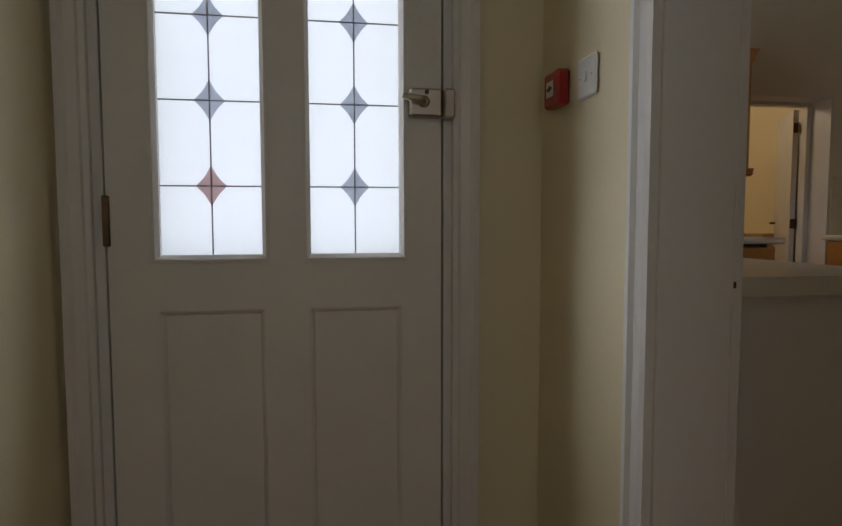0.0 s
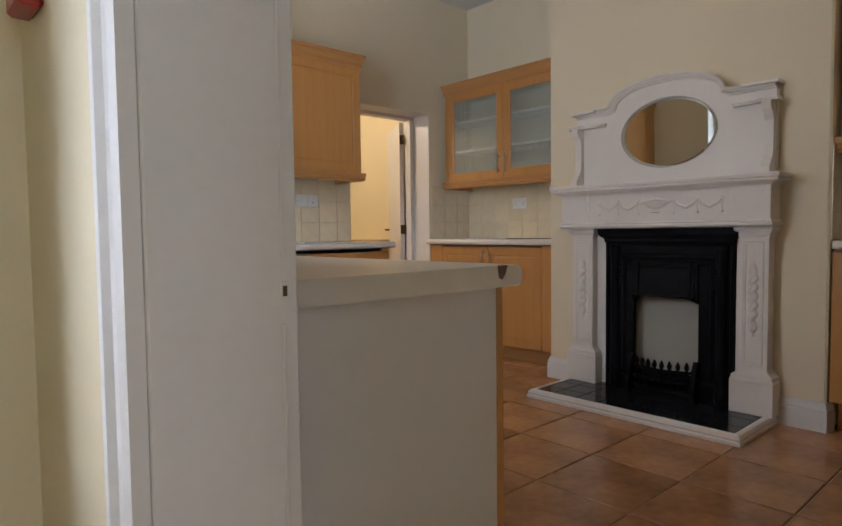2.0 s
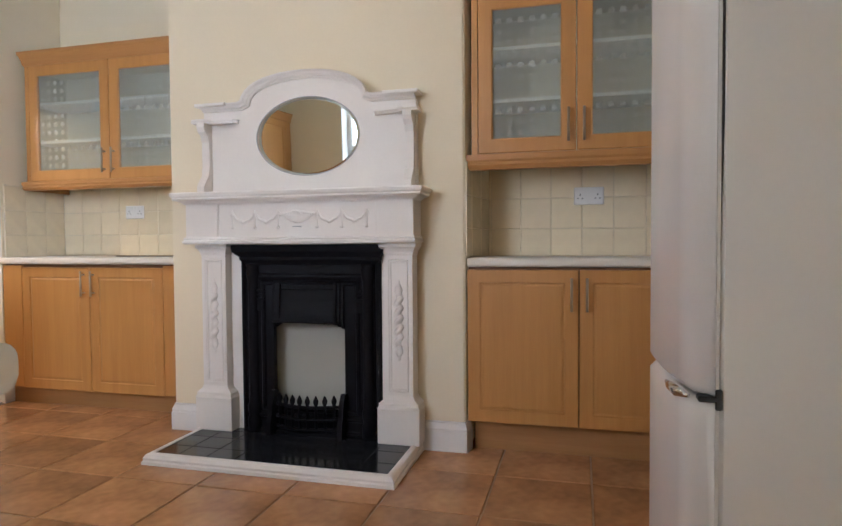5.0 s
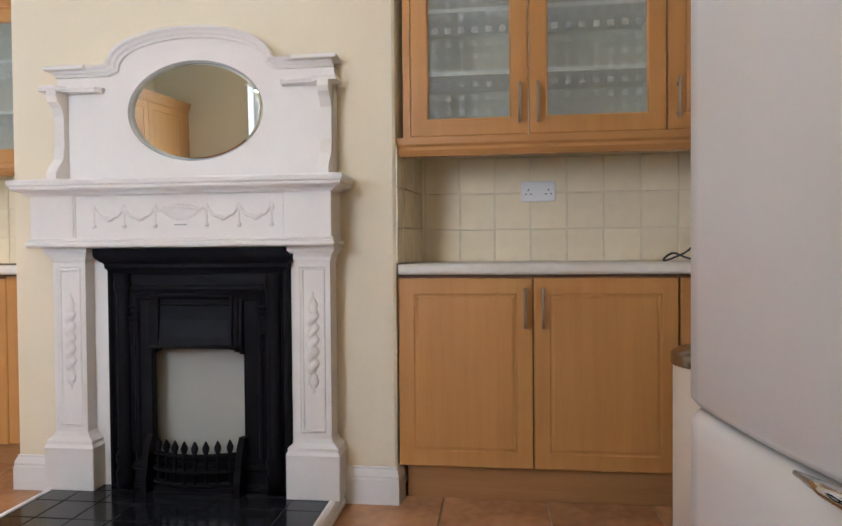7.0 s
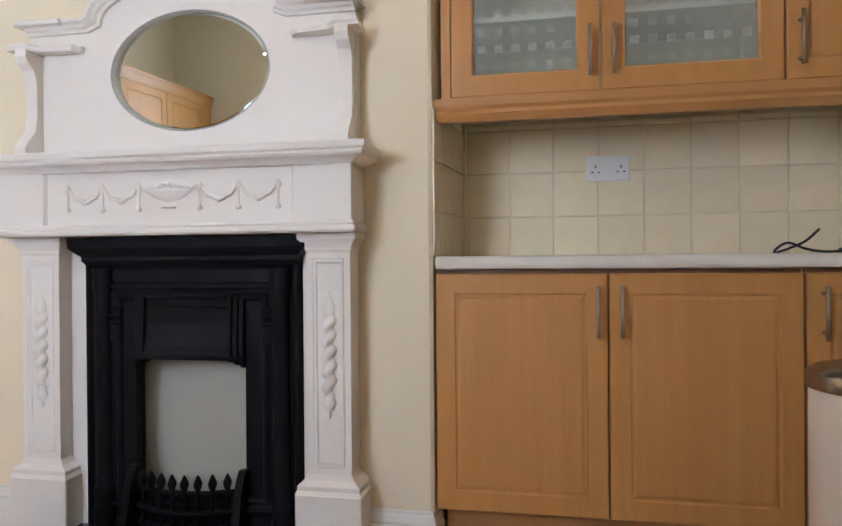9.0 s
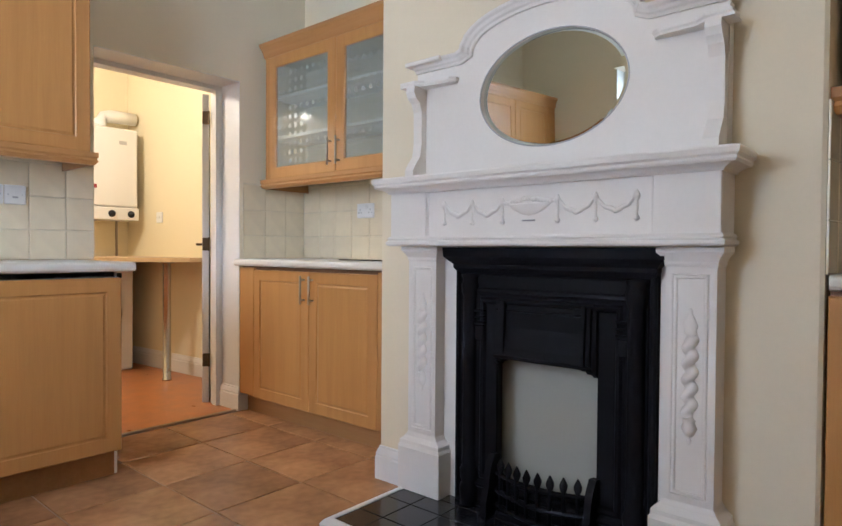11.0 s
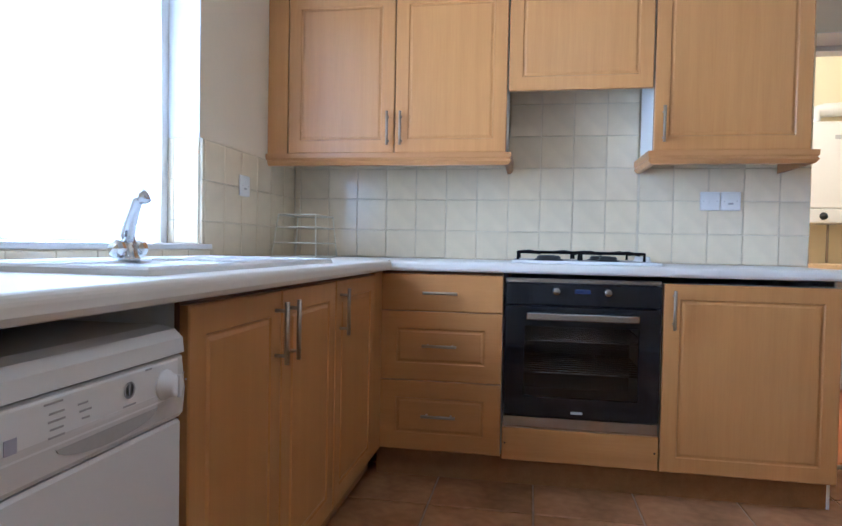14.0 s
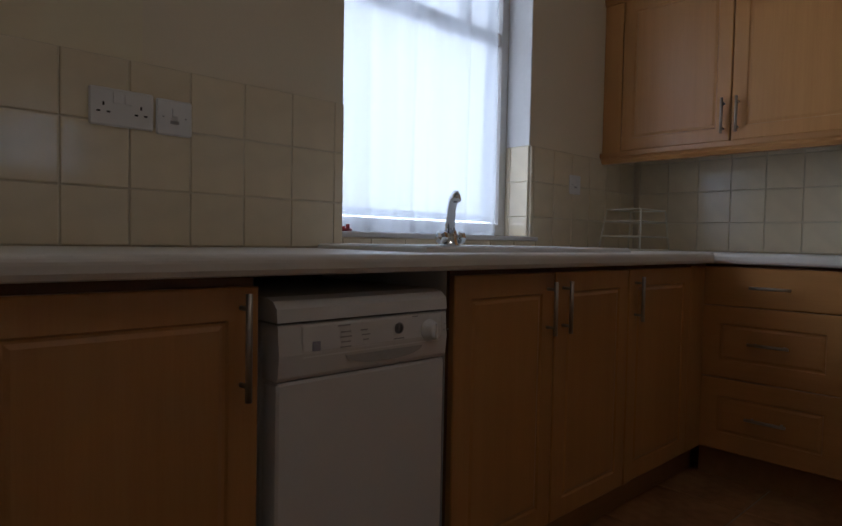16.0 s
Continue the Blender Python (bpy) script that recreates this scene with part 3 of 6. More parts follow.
# window run
S = face_of("y+", 0.565)
for (u0, u1, gu, lab) in ((1.647, 2.062, 1.685, "under the sink"), (1.222, 1.645, 1.608, "under the sink"), (0.735, 1.22, 1.178, "in the corner")):
    t = thing("base_cabinet", f"beech-effect base unit {lab} below the window", "cabinet", ((u0 + u1) / 2, 0.3, FZ), "window base units")
    part("body", carcass(S, u0, u1, PZ, 0.868, 0.54), MELAMINE, t, "white melamine carcass")
    edging(S, u0, u1, PZ, 0.868, t)
    panel_door(t, S, u0, u1, PZ, DZ1, (gu, 0.755, True))
bm = bmesh.new()
box(bm, 0.602, 0.733, 0.535, 0.583, PZ, 0.862, 0.002)
box(bm, 0.558, 0.600, 0.545, 0.573, PZ, 0.862, 0.002)
single("corner_post", bm, BEECH, "plain beech corner post between the unit runs", "corner post")
t = thing("base_cabinet", "beech-effect end base unit beside the dishwasher", "cabinet", (2.8, 0.3, FZ), "window base units")
part("body", carcass(S, 2.572, 3.03, PZ, 0.868, 0.54), MELAMINE, t, "white melamine carcass")
edging(S, 2.572, 3.03, PZ, 0.868, t)
panel_door(t, S, 2.572, 3.028, PZ, 0.852, (2.608, 0.745, True), length=0.19)
bm = bmesh.new()
box(bm, 3.044, 3.062, 0.054, 0.574, FZ, 0.868, 0.001)
ep = single("end_panel", bm, MELAMINE, "white melamine end panel facing the doorway", "panel")
bm = bmesh.new()
box(bm, 3.043, 3.063, 0.574, 0.592, FZ, 0.868, 0.001)
part("edging", bm, BEECH, ep, "beech edging strip")
bm = bmesh.new()
box(bm, 0.50, 2.06, 0.49, 0.508, FZ, 0.118, 0.001)
box(bm, 2.575, 3.03, 0.49, 0.508, FZ, 0.118, 0.001)
structure("plinth_window", bm, PLINTH, "dark beech plinth under the window run", "plinth")

# dishwasher
t = thing("dishwasher", "white slimline freestanding dishwasher under the worktop", "dishwasher", (2.3, 0.3, FZ))
X0, X1, ZT = 2.106, 2.546, 0.827
bm = bmesh.new()
box(bm, X0, X1, 0.05, 0.545, FZ + 0.02, ZT - 0.05, 0.004)
for x in (X0 + 0.04, X1 - 0.04):
    for y in (0.10, 0.50):
        lathe(bm, x, y, [(0.018, 0), (0.018, 0.022)], 10, "z", FZ)
part("body", bm, ENAMEL, t)
bm = bmesh.new()
prof = [(0.05, ZT - 0.045), (0.05, ZT - 0.003), (0.06, ZT), (0.56, ZT), (0.585, ZT - 0.006), (0.600, ZT - 0.020), (0.603, ZT - 0.045)]
loft(bm, [[(x, y, z) for y, z in prof] for x in (X0, X1)])
part("lid", bm, ENAMEL, t, "rounded white worktop lid")
bm = bmesh.new()
prof = [(0.545, 0.672), (0.596, 0.672), (0.602, 0.680), (0.606, 0.72), (0.600, ZT - 0.052), (0.596, ZT - 0.049), (0.545, ZT - 0.049)]
loft(bm, [[(x, y, z) for y, z in prof] for x in (X0 + 0.002, X1 - 0.002)])
cp_ = part("control_panel", bm, ENAMEL, t, "white fascia with worn printing")
bm = bmesh.new()
box(bm, X0 + 0.002, X1 - 0.002, 0.545, 0.600, 0.11, 0.669, 0.005)
part("front_door", bm, ENAMEL, t, "plain white door")
D = face_of("y+", 0.6035)
bm = bmesh.new()
rings(bm, D, X0 + 0.02, X1 - 0.05, 0.709, 0.775, [(0, 0), (0.003, 0.0018), (0.006, 0.002)], True, True)
part("fascia_plate", bm, PLASTIC, cp_, "slightly raised printed plate")
bm = bmesh.new()
loops = []
for k in range(13):
    a = math.pi * k / 12
    loops.append((2.29 + 0.105 * math.cos(a), 0.707 - 0.022 * math.sin(a)))
fs = [bm.verts.new((x, 0.6065, z)) for x, z in loops]
bk = [bm.verts.new((x, 0.6035 - 0.012, z + 0.006)) for x, z in loops]
for k in range(12):
    bm.faces.new((fs[k], fs[k + 1], bk[k + 1], bk[k]))
bm.faces.new(fs)
# the recess's shade is put into this greyer plastic colour
part("grip_recess", bm, paint("shadowed grip plastic", (0.42, 0.41, 0.39), 0.4), cp_, "curved grip below the fascia")
bm = bmesh.new()
lathe(bm, 2.165, 0.605, [(0.025, 0), (0.024, 0.004), (0.020, 0.006), (0.018, 0.022), (0.014, 0.025), (0, 0.025)], 24, "y", 0.738)
kb = part("programme_knob", bm, PLASTIC, cp_, "round white programme knob", True)
bm = bmesh.new()
box(bm, 2.162, 2.168, 0.628, 0.634, 0.720, 0.756, 0.001)
part("pointer", bm, PLASTIC, kb)
for i, (x, z, w_) in enumerate(((2.40, 0.768, 0.03), (2.395, 0.755, 0.025), (2.395, 0.745, 0.028), (2.395, 0.735, 0.022), (2.395, 0.725, 0.026), (2.35, 0.755, 0.018), (2.345, 0.745, 0.022), (2.345, 0.735, 0.014), (2.21, 0.772, 0.016), (2.115, 0.748, 0.006), (2.13, 0.735, 0.005), (2.118, 0.735, 0.005), (2.106, 0.735, 0.005), (2.255, 0.728, 0.028))):
    bm = bmesh.new()
    box(bm, x - w_ / 2, x + w_ / 2, 0.6068, 0.6074, z - 0.0013, z + 0.0013)
    part("printed_line", bm, GREY_MARK, cp_, "faded grey printing")
bm = bmesh.new()
lathe(bm, 2.255, 0.6066, [(0.0125, 0), (0.0125, 0.0008), (0.0095, 0.0008), (0.0095, 0.0)], 20, "y", 0.750)
box(bm, 2.253, 2.257, 0.6066, 0.6074, 0.744, 0.757)
part("badge", bm, GREY_MARK, cp_, "small round grey badge")
bm = bmesh.new()
box(bm, 2.455, 2.473, 0.6066, 0.6074, 0.724, 0.742)
part("rating_sticker", bm, BLUE_MARK, cp_, "small faded blue sticker")
# sheets added before the cream wall, dark in place of the gap's shade
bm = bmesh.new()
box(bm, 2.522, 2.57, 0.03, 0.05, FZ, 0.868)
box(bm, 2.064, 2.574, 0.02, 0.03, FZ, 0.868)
structure("appliance_gap_shade", bm, SHADE, "near-black sheets standing for the shade in the appliance gap", "panel")

# worktops
def worktop(name, x0, x1, y0, y1, front, label, z0=0.87, z1=0.91):
    """A slab of laminate with a rolled front edge on the given side."""
    bm = bmesh.new()
    r = 0.016
    arc = [(-r + r * math.sin(a), z1 - r + r * math.cos(a)) for a in [math.pi / 2 * k / 5 for k in range(6)]]
    low = [(0, z0 + 0.012), (-0.004, z0 + 0.003), (-0.012, z0)]
    if front == "y+":
        prof = [(y0, z1)] + [(y1 + o, z) for o, z in arc + low] + [(y0, z0)]
        loft(bm, [[(x, y, z) for y, z in prof] for x in (x0, x1)])
    elif front == "y-":
        prof = [(y1, z1)] + [(y0 - o, z) for o, z in arc + low] + [(y1, z0)]
        loft(bm, [[(x, y, z) for y, z in prof] for x in (x0, x1)])
    else:
        prof = [(x0, z1)] + [(x1 + o, z) for o, z in arc + low] + [(x0, z0)]
        loft(bm, [[(x, y, z) for x, z in prof] for y in (y0, y1)])
    return single(name, bm, WORKTOP, label, "worktop")


wt = worktop("worktop", 0.012, 3.084, -0.045, 0.625, "y+", "pale laminate worktop under the window with a chipped end")
bm = bmesh.new()
f = face_of("x+", 3.084)
pts = [(0.552, 0.9105), (0.580, 0.9105), (0.573, 0.893), (0.565, 0.884), (0.556, 0.887)]
loft(bm, [[f(u, v, w) for u, v in pts] for w in (0.0004, 0.0016)])
part("chipped_edge", bm, CHIP, wt, "dark chip in the laminate edging")
worktop("worktop", 0.012, 0.622, 0.614, 2.366, "x+", "pale laminate worktop with the gas hob")
worktop("worktop", 0.004, 1.408, 3.225, 3.748, "y-", "pale laminate worktop in the chimney alcove")
worktop("worktop", 3.0, 4.338, 3.05, 3.432, "y-", "pale laminate worktop in the wide alcove")
bm = bmesh.new()
box(bm, 0.60, 0.624, 0.611, 0.6155, 0.869, 0.9115)
structure("worktop_joint", bm, NICKEL, "thin metal jointing strip between two worktops", "joint strip")

# wall units on the oven wall
WU = face_of("x+", 0.325)
ZB, ZT2 = 1.392, 2.12
bm = bmesh.new()
box(bm, 0.02, 0.343, -0.048, 0.050, ZB, ZT2, 0.001)
single("wall_filler", bm, BEECH, "plain beech filler strip beside the wall units", "filler panel")
t = thing("wall_cabinet", "beech-effect double wall unit over the worktop", "wall cabinet", (0.15, 0.56, ZB), "oven wall units")
part("body", carcass(WU, 0.051, 1.070, ZB, ZT2, 0.295), MELAMINE, t, "white melamine carcass")
edging(WU, 0.051, 1.070, ZB, ZT2, t)
panel_door(t, WU, 0.053, 0.563, ZB, ZT2, (0.535, 1.50, True))
panel_door(t, WU, 0.565, 1.069, ZB, ZT2, (0.595, 1.50, True))
t = thing("cooker_hood_cabinet", "beech-effect short wall unit hiding the cooker hood", "wall cabinet", (0.15, 1.377, 1.657), "oven wall units")
part("body", carcass(WU, 1.072, 1.682, 1.815, ZT2, 0.295), MELAMINE, t, "white melamine carcass")
edging(WU, 1.072, 1.682, 1.815, ZT2, t)
panel_door(t, WU, 1.073, 1.681, 1.657, ZT2)
t = thing("wall_cabinet", "beech-effect single wall unit beside the cooker hood", "wall cabinet", (0.15, 1.99, ZB), "oven wall units")
part("body", carcass(WU, 1.684, 2.296, ZB, ZT2, 0.295), MELAMINE, t, "white melamine carcass")
edging(WU, 1.684, 2.296, ZB, ZT2, t)
panel_door(t, WU, 1.685, 2.295, ZB, ZT2, (1.722, 1.50, True))
CORNICE = [(0.0, ZT2 - 0.004), (0.006, ZT2), (0.010, ZT2 + 0.012), (0.013, ZT2 + 0.030), (0.022, ZT2 + 0.055), (0.030, ZT2 + 0.066), (0.032, ZT2 + 0.085), (0.0, ZT2 + 0.085)]
PELMET = [(-0.004, ZB - 0.002), (0.022, ZB - 0.002), (0.022, ZB - 0.022), (0.016, ZB - 0.030), (0.022, ZB - 0.040), (0.010, ZB - 0.056), (-0.006, ZB - 0.058)]
bm = bmesh.new()
moulding(bm, [(0.343, -0.048), (0.343, 2.297), (0.004, 2.297)], CORNICE)
structure("cornice_oven_wall", bm, CORN_Y, "stained beech cornice on top of the wall units", "cornice")
bm = bmesh.new()
moulding(bm, [(0.343, -0.048), (0.343, 1.071), (0.004, 1.071)], PELMET)
moulding(bm, [(0.004, 1.684), (0.343, 1.684), (0.343, 2.297), (0.004, 2.297)], PELMET)
structure("pelmet_oven_wall", bm, CORN_Y, "stained beech light pelmet under the wall units", "pelmet")

# chimney alcove units
A = face_of("y-", 3.275)
t = thing("base_cabinet", "beech-effect double base unit in the chimney alcove", "cabinet", (0.7, 3.5, FZ), "alcove units")
part("body", carcass(A, 0.020, 1.405, 0.105, 0.868, 0.42), MELAMINE, t, "white melamine carcass")
edging(A, 0.020, 1.405, 0.105, 0.868, t)
bm = bmesh.new()
fbox(bm, A, 1.182, 1.406, 0.105, 0.86, 0.001, 0.018, 0.001)
part("filler", bm, BEECH, t, "plain beech filler strip")
bm = bmesh.new()
fbox(bm, A, 0.020, 0.163, 0.105, 0.86, 0.001, 0.018, 0.001)
part("filler", bm, BEECH, t, "plain beech filler strip")
panel_door(t, A, 0.165, 0.668, 0.098, 0.85, (0.634, 0.752, True))
panel_door(t, A, 0.670, 1.180, 0.098, 0.85, (0.704, 0.752, True))
bm = bmesh.new()
box(bm, 0.02, 1.406, 3.315, 3.333, FZ, 0.103, 0.001)
structure("plinth_alcove", bm, PLINTH, "beech plinth under the alcove unit", "plinth")


def glazed_unit(f, u0, u1, mid, zb, zt, depth, label, extra=None):
    t = thing("glazed_wall_cabinet", label, "wall cabinet", f((u0 + u1) / 2, zb, -depth / 2), "glazed alcove units")
    e = extra or u1
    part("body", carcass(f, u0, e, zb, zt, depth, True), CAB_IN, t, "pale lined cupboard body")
    for k in (1, 2):
        bm = bmesh.new()
        z = zb + (zt - zb) * k / 3
        fbox(bm, f, u0 + 0.018, e - 0.018, z, z + 0.016, -depth + 0.01, -0.03)
        part("shelf", bm, MELAMINE, t, "white shelf with a pale edge")
    zg = zb + 0.115
    panel_door(t, f, u0 + 0.03, mid, zb, zt, (mid - 0.034, zg, True), glazed=True)
    panel_door(t, f, mid + 0.001, e, zb, zt, (mid + 0.034, zg, True), glazed=True)
    bm = bmesh.new()
    fbox(bm, f, u0, u0 + 0.029, zb, zt, 0.001, 0.018, 0.001)
    part("filler", bm, BEECH, t, "plain beech filler strip")
    return t


GA = face_of("y-", 3.43)
glazed_unit(GA, 0.06, 1.385, 0.70, ZB, 2.13, 0.30, "beech glazed wall unit with patterned glass in the chimney alcove")
bm = bmesh.new()
moulding(bm, [(0.06, 3.74), (0.06, 3.41), (1.406, 3.41)], [(o * 0.9, u + 0.01) for o, u in reversed(CORNICE)])
structure("cornice_alcove", bm, CORN, "stained beech cornice on the alcove unit", "cornice")
bm = bmesh.new()
moulding(bm, [(0.06, 3.74), (0.06, 3.41), (1.406, 3.41)], list(reversed(PELMET)))
structure("pelmet_alcove", bm, CORN, "stained beech pelmet under the alcove unit", "pelmet")

# wide alcove units
R = face_of("y-", 3.085)
t = thing("base_cabinet", "beech-effect double base unit in the wide alcove", "cabinet", (3.5, 3.25, FZ), "wide alcove units")
part("body", carcass(R, 2.998, 4.032, 0.135, 0.868, 0.33), MELAMINE, t, "white melamine carcass")
edging(R, 2.998, 4.032, 0.135, 0.868, t)
panel_door(t, R, 2.996, 3.506, 0.135, DZ1, (3.475, 0.745, True))
panel_door(t, R, 3.508, 4.030, 0.135, DZ1, (3.542, 0.745, True))
t = thing("base_cabinet", "beech-effect narrow base unit behind the bin", "cabinet", (4.18, 3.25, FZ), "wide alcove units")
part("body", carcass(R, 4.034, 4.335, 0.135, 0.868, 0.33), MELAMINE, t, "white melamine carcass")
edging(R, 4.034, 4.335, 0.135, 0.868, t)
panel_door(t, R, 4.034, 4.332, 0.135, DZ1, (4.075, 0.745, True))
bm = bmesh.new()
box(bm, 3.02, 4.335, 3.125, 3.143, FZ, 0.133, 0.001)
structure("plinth_wide_alcove", bm, PLINTH, "beech plinth under the wide alcove units", "plinth")
GR = face_of("y-", 3.115)
glazed_unit(GR, 3.015, 3.996, 3.494, ZB + 0.005, 2.13, 0.31, "beech glazed wall unit with patterned glass in the wide alcove")
t = thing("wall_cabinet", "beech-effect narrow solid wall unit in the wide alcove", "wall cabinet", (4.17, 3.25, ZB), "wide alcove units")
part("body", carcass(GR, 3.998, 4.305, ZB + 0.005, 2.13, 0.31), MELAMINE, t, "white melamine carcass")
edging(GR, 3.998, 4.305, ZB + 0.005, 2.13, t)
panel_door(t, GR, 3.998, 4.305, ZB + 0.005, 2.13, (4.032, 1.51, True))
bm = bmesh.new()
moulding(bm, [(3.013, 3.42), (3.013, 3.095), (4.32, 3.095), (4.32, 3.42)], [(o * 0.9, u + 0.01) for o, u in reversed(CORNICE)])
structure("cornice_wide_alcove", bm, CORN, "stained beech cornice on the wide alcove units", "cornice")
bm = bmesh.new()
moulding(bm, [(3.015, 3.135), (3.015, 3.095), (4.318, 3.095), (4.318, 3.135)], list(reversed([(o, ZB + 0.004 + (u - ZB) * 1.3) for o, u in PELMET])))
structure("pelmet_wide_alcove", bm, CORN, "stained beech pelmet under the wide alcove units", "pelmet")

# fridge freezer
t = thing("fridge_freezer", "white fridge freezer with curved doors against the wall", "fridge freezer", (3.95, 1.43, FZ))
FY0, FY1, FXB, FXF, FT = 1.235, 1.83, 4.33, 3.715, 1.74
bm = bmesh.new()
box(bm, FXF, FXB, FY0, FY1, FZ + 0.04, FT, 0.006)
for x in (FXF + 0.06, FXB - 0.06):
    for y in (FY0 + 0.05, FY1 - 0.05):
        lathe(bm, x, y, [(0.02, 0), (0.02, 0.045)], 10, "z", FZ)
part("body", bm, ENAMEL, t)


def fridge_door(z0, z1, lean):
    """A bowed door; lean lifts its lower or upper edge towards the handle side."""
    bm = bmesh.new()
    loops = []
    n = 12
    for k in range(n + 1):
        s = k / n
        y = FY0 + 0.002 + (FY1 - FY0 - 0.004) * s
        e = min(s, 1 - s) * (FY1 - FY0)
        bow = 0.026 + 0.012 * math.sin(math.pi * s) - (0.02 * max(0, 1 - e / 0.025) ** 2)
        a, b = z0 + lean[0] * s, z1 + lean[1] * s
        x = FXF - 0.012 - bow
        xb = FXF - 0.006
        loops.append([(xb, y, a), (x + 0.012, y, a), (x, y, a + 0.014), (x, y, b - 0.09), (x + 0.008, y, b - 0.05), (x + 0.024, y, b - 0.012), (x + 0.036, y, b), (xb, y, b)] if lean[1] == 0 else
                     [(xb, y, a), (x + 0.02, y, a), (x, y, a + 0.02), (x, y, (a + b) / 2), (x, y, b - 0.05), (x, y, b - 0.012), (x + 0.012, y, b), (xb, y, b)])
    loft(bm, loops)
    return bm


ud = part("fridge_door", fridge_door(0.749, FT, (-0.045, 0.0)), ENAMEL, t, "tall bowed white fridge door", True)
ld = part("freezer_door", fridge_door(FZ + 0.06, 0.741, (0.0, -0.045)), ENAMEL, t, "lower bowed white freezer door", True)
bm = bmesh.new()
box(bm, FXF - 0.0055, FXF - 0.0005, FY0 + 0.001, FY1 - 0.006, FZ + 0.07, FT - 0.01)
part("door_seal", bm, paint("pale door seal", (0.60, 0.58, 0.55), 0.6), t, "grey rubber seal")
bm = bmesh.new()
box(bm, FXF - 0.030, FXF + 0.002, FY0 - 0.003, FY0 + 0.02, 0.740, 0.749, 0.002)
box(bm, FXF - 0.006, FXF + 0.004, FY0 - 0.003, FY0 + 0.01, 0.728, 0.760, 0.002)
part("hinge", bm, BLACK, t, "dark middle hinge")
bm = bmesh.new()
tube(bm, [(FXF - 0.040, FY0 + 0.03, 0.742), (FXF - 0.050, FY0 + 0.07, 0.740), (FXF - 0.053, FY0 + 0.12, 0.736), (FXF - 0.052, FY0 + 0.18, 0.731)], [0.004, 0.010, 0.008, 0.003], 10)
part("grip", bm, CHROME, ld, "shiny moulded hand grip", True)


# ---- fireplace ----
fp = thing("fireplace_surround", "white painted fireplace surround with carved swags and columns", "fireplace", (2.18, 3.0, FZ))
FC = 2.182
for s in (-1, 1):
    c = 1.710 if s < 0 else 2.690
    bm = bmesh.new()
    box(bm, c - 0.103, c + 0.103, 2.94, 3.049, 0.036, 0.205, 0.003)
    loft(bm, [[(c - a, 3.049, z), (c - a, y, z), (c + a, y, z), (c + a, 3.049, z)] for a, y, z in ((0.103, 2.94, 0.205), (0.097, 2.946, 0.215), (0.097, 2.946, 0.228), (0.078, 2.957, 0.245), (0.068, 2.962, 0.262))])
    part("column_base", bm, PLASTER, fp, "stepped white plinth block")
    bm = bmesh.new()
    f = face_of("y-", 2.962)
    box(bm, c - 0.068, c + 0.068, 2.966, 3.049, 0.262, 0.925)
    rings(bm, f, c - 0.068, c + 0.068, 0.262, 0.925, [(0, -0.004), (0, 0), (0.018, 0), (0.021, -0.004), (0.024, 0.002), (0.030, 0.002), (0.034, -0.006)], True, False)
    col = part("column", bm, PLASTER, fp, "white panelled pilaster")
    bm = bmesh.new()
    loft(bm, [[(c - a, 3.049, z), (c - a, y, z), (c + a, y, z), (c + a, 3.049, z)] for a, y, z in ((0.068, 2.962, 0.925), (0.072, 2.958, 0.932), (0.072, 2.958, 0.940), (0.080, 2.950, 0.955), (0.090, 2.940, 0.966), (0.090, 2.940, 0.982))])
    part("capital", bm, PLASTER, fp, "moulded white capital")
    bm = bmesh.new()
    prof = [(0.001, 0.425), (0.004, 0.43), (0.007, 0.44), (0.003, 0.447), (0.012, 0.455), (0.020, 0.475), (0.014, 0.492), (0.018, 0.497), (0.010, 0.503)]
    for k in range(5):
        z = 0.508 + 0.045 * k
        prof += [(0.010 + 0.012 * math.sin(math.pi * j / 6), z + 0.045 * j / 6) for j in range(6)]
    prof += [(0.010, 0.735), (0.018, 0.74), (0.014, 0.747), (0.019, 0.762), (0.010, 0.785), (0.004, 0.797), (0.006, 0.802), (0.001, 0.815)]
    loops = []
    for r, h in prof:
        tilt = 0.013 if 0.506 < h < 0.733 else 0.0
        loops.append([(c + r * math.cos(a) * 1.1, 2.968 - abs(r) * 1.05 * max(math.sin(a), -0.1), h + tilt * math.cos(a)) for a in [2 * math.pi * k / 14 for k in range(14)]])
    loft(bm, loops)
    part("turned_ornament", bm, PLASTER, col, "applied half-turned barley twist", True)
    bm = bmesh.new()
    x0, x1 = (c + 0.069, c + 0.128) if s < 0 else (c - 0.100, c - 0.069)
    box(bm, x0, x1, 3.015, 3.049, 0.036, 0.99)
    part("slip", bm, PLASTER, fp, "thin white inner slip")
bm = bmesh.new()
f = face_of("y-", 2.915)
box(bm, FC - 0.595, FC + 0.595, 2.926, 3.049, 1.008, 1.192)
rings(bm, f, FC - 0.415, FC + 0.415, 1.012, 1.188, [(0, -0.008), (0, -0.004), (0.004, -0.003), (0.006, -0.009)], True, False)
for a, b in ((FC - 0.595, FC - 0.416), (FC + 0.416, FC + 0.595)):
    fbox(bm, f, a, b, 1.008, 1.192, -0.011, 0, 0.002)
fr = part("frieze", bm, PLASTER, fp, "white frieze board with a sunk panel")
bm = bmesh.new()
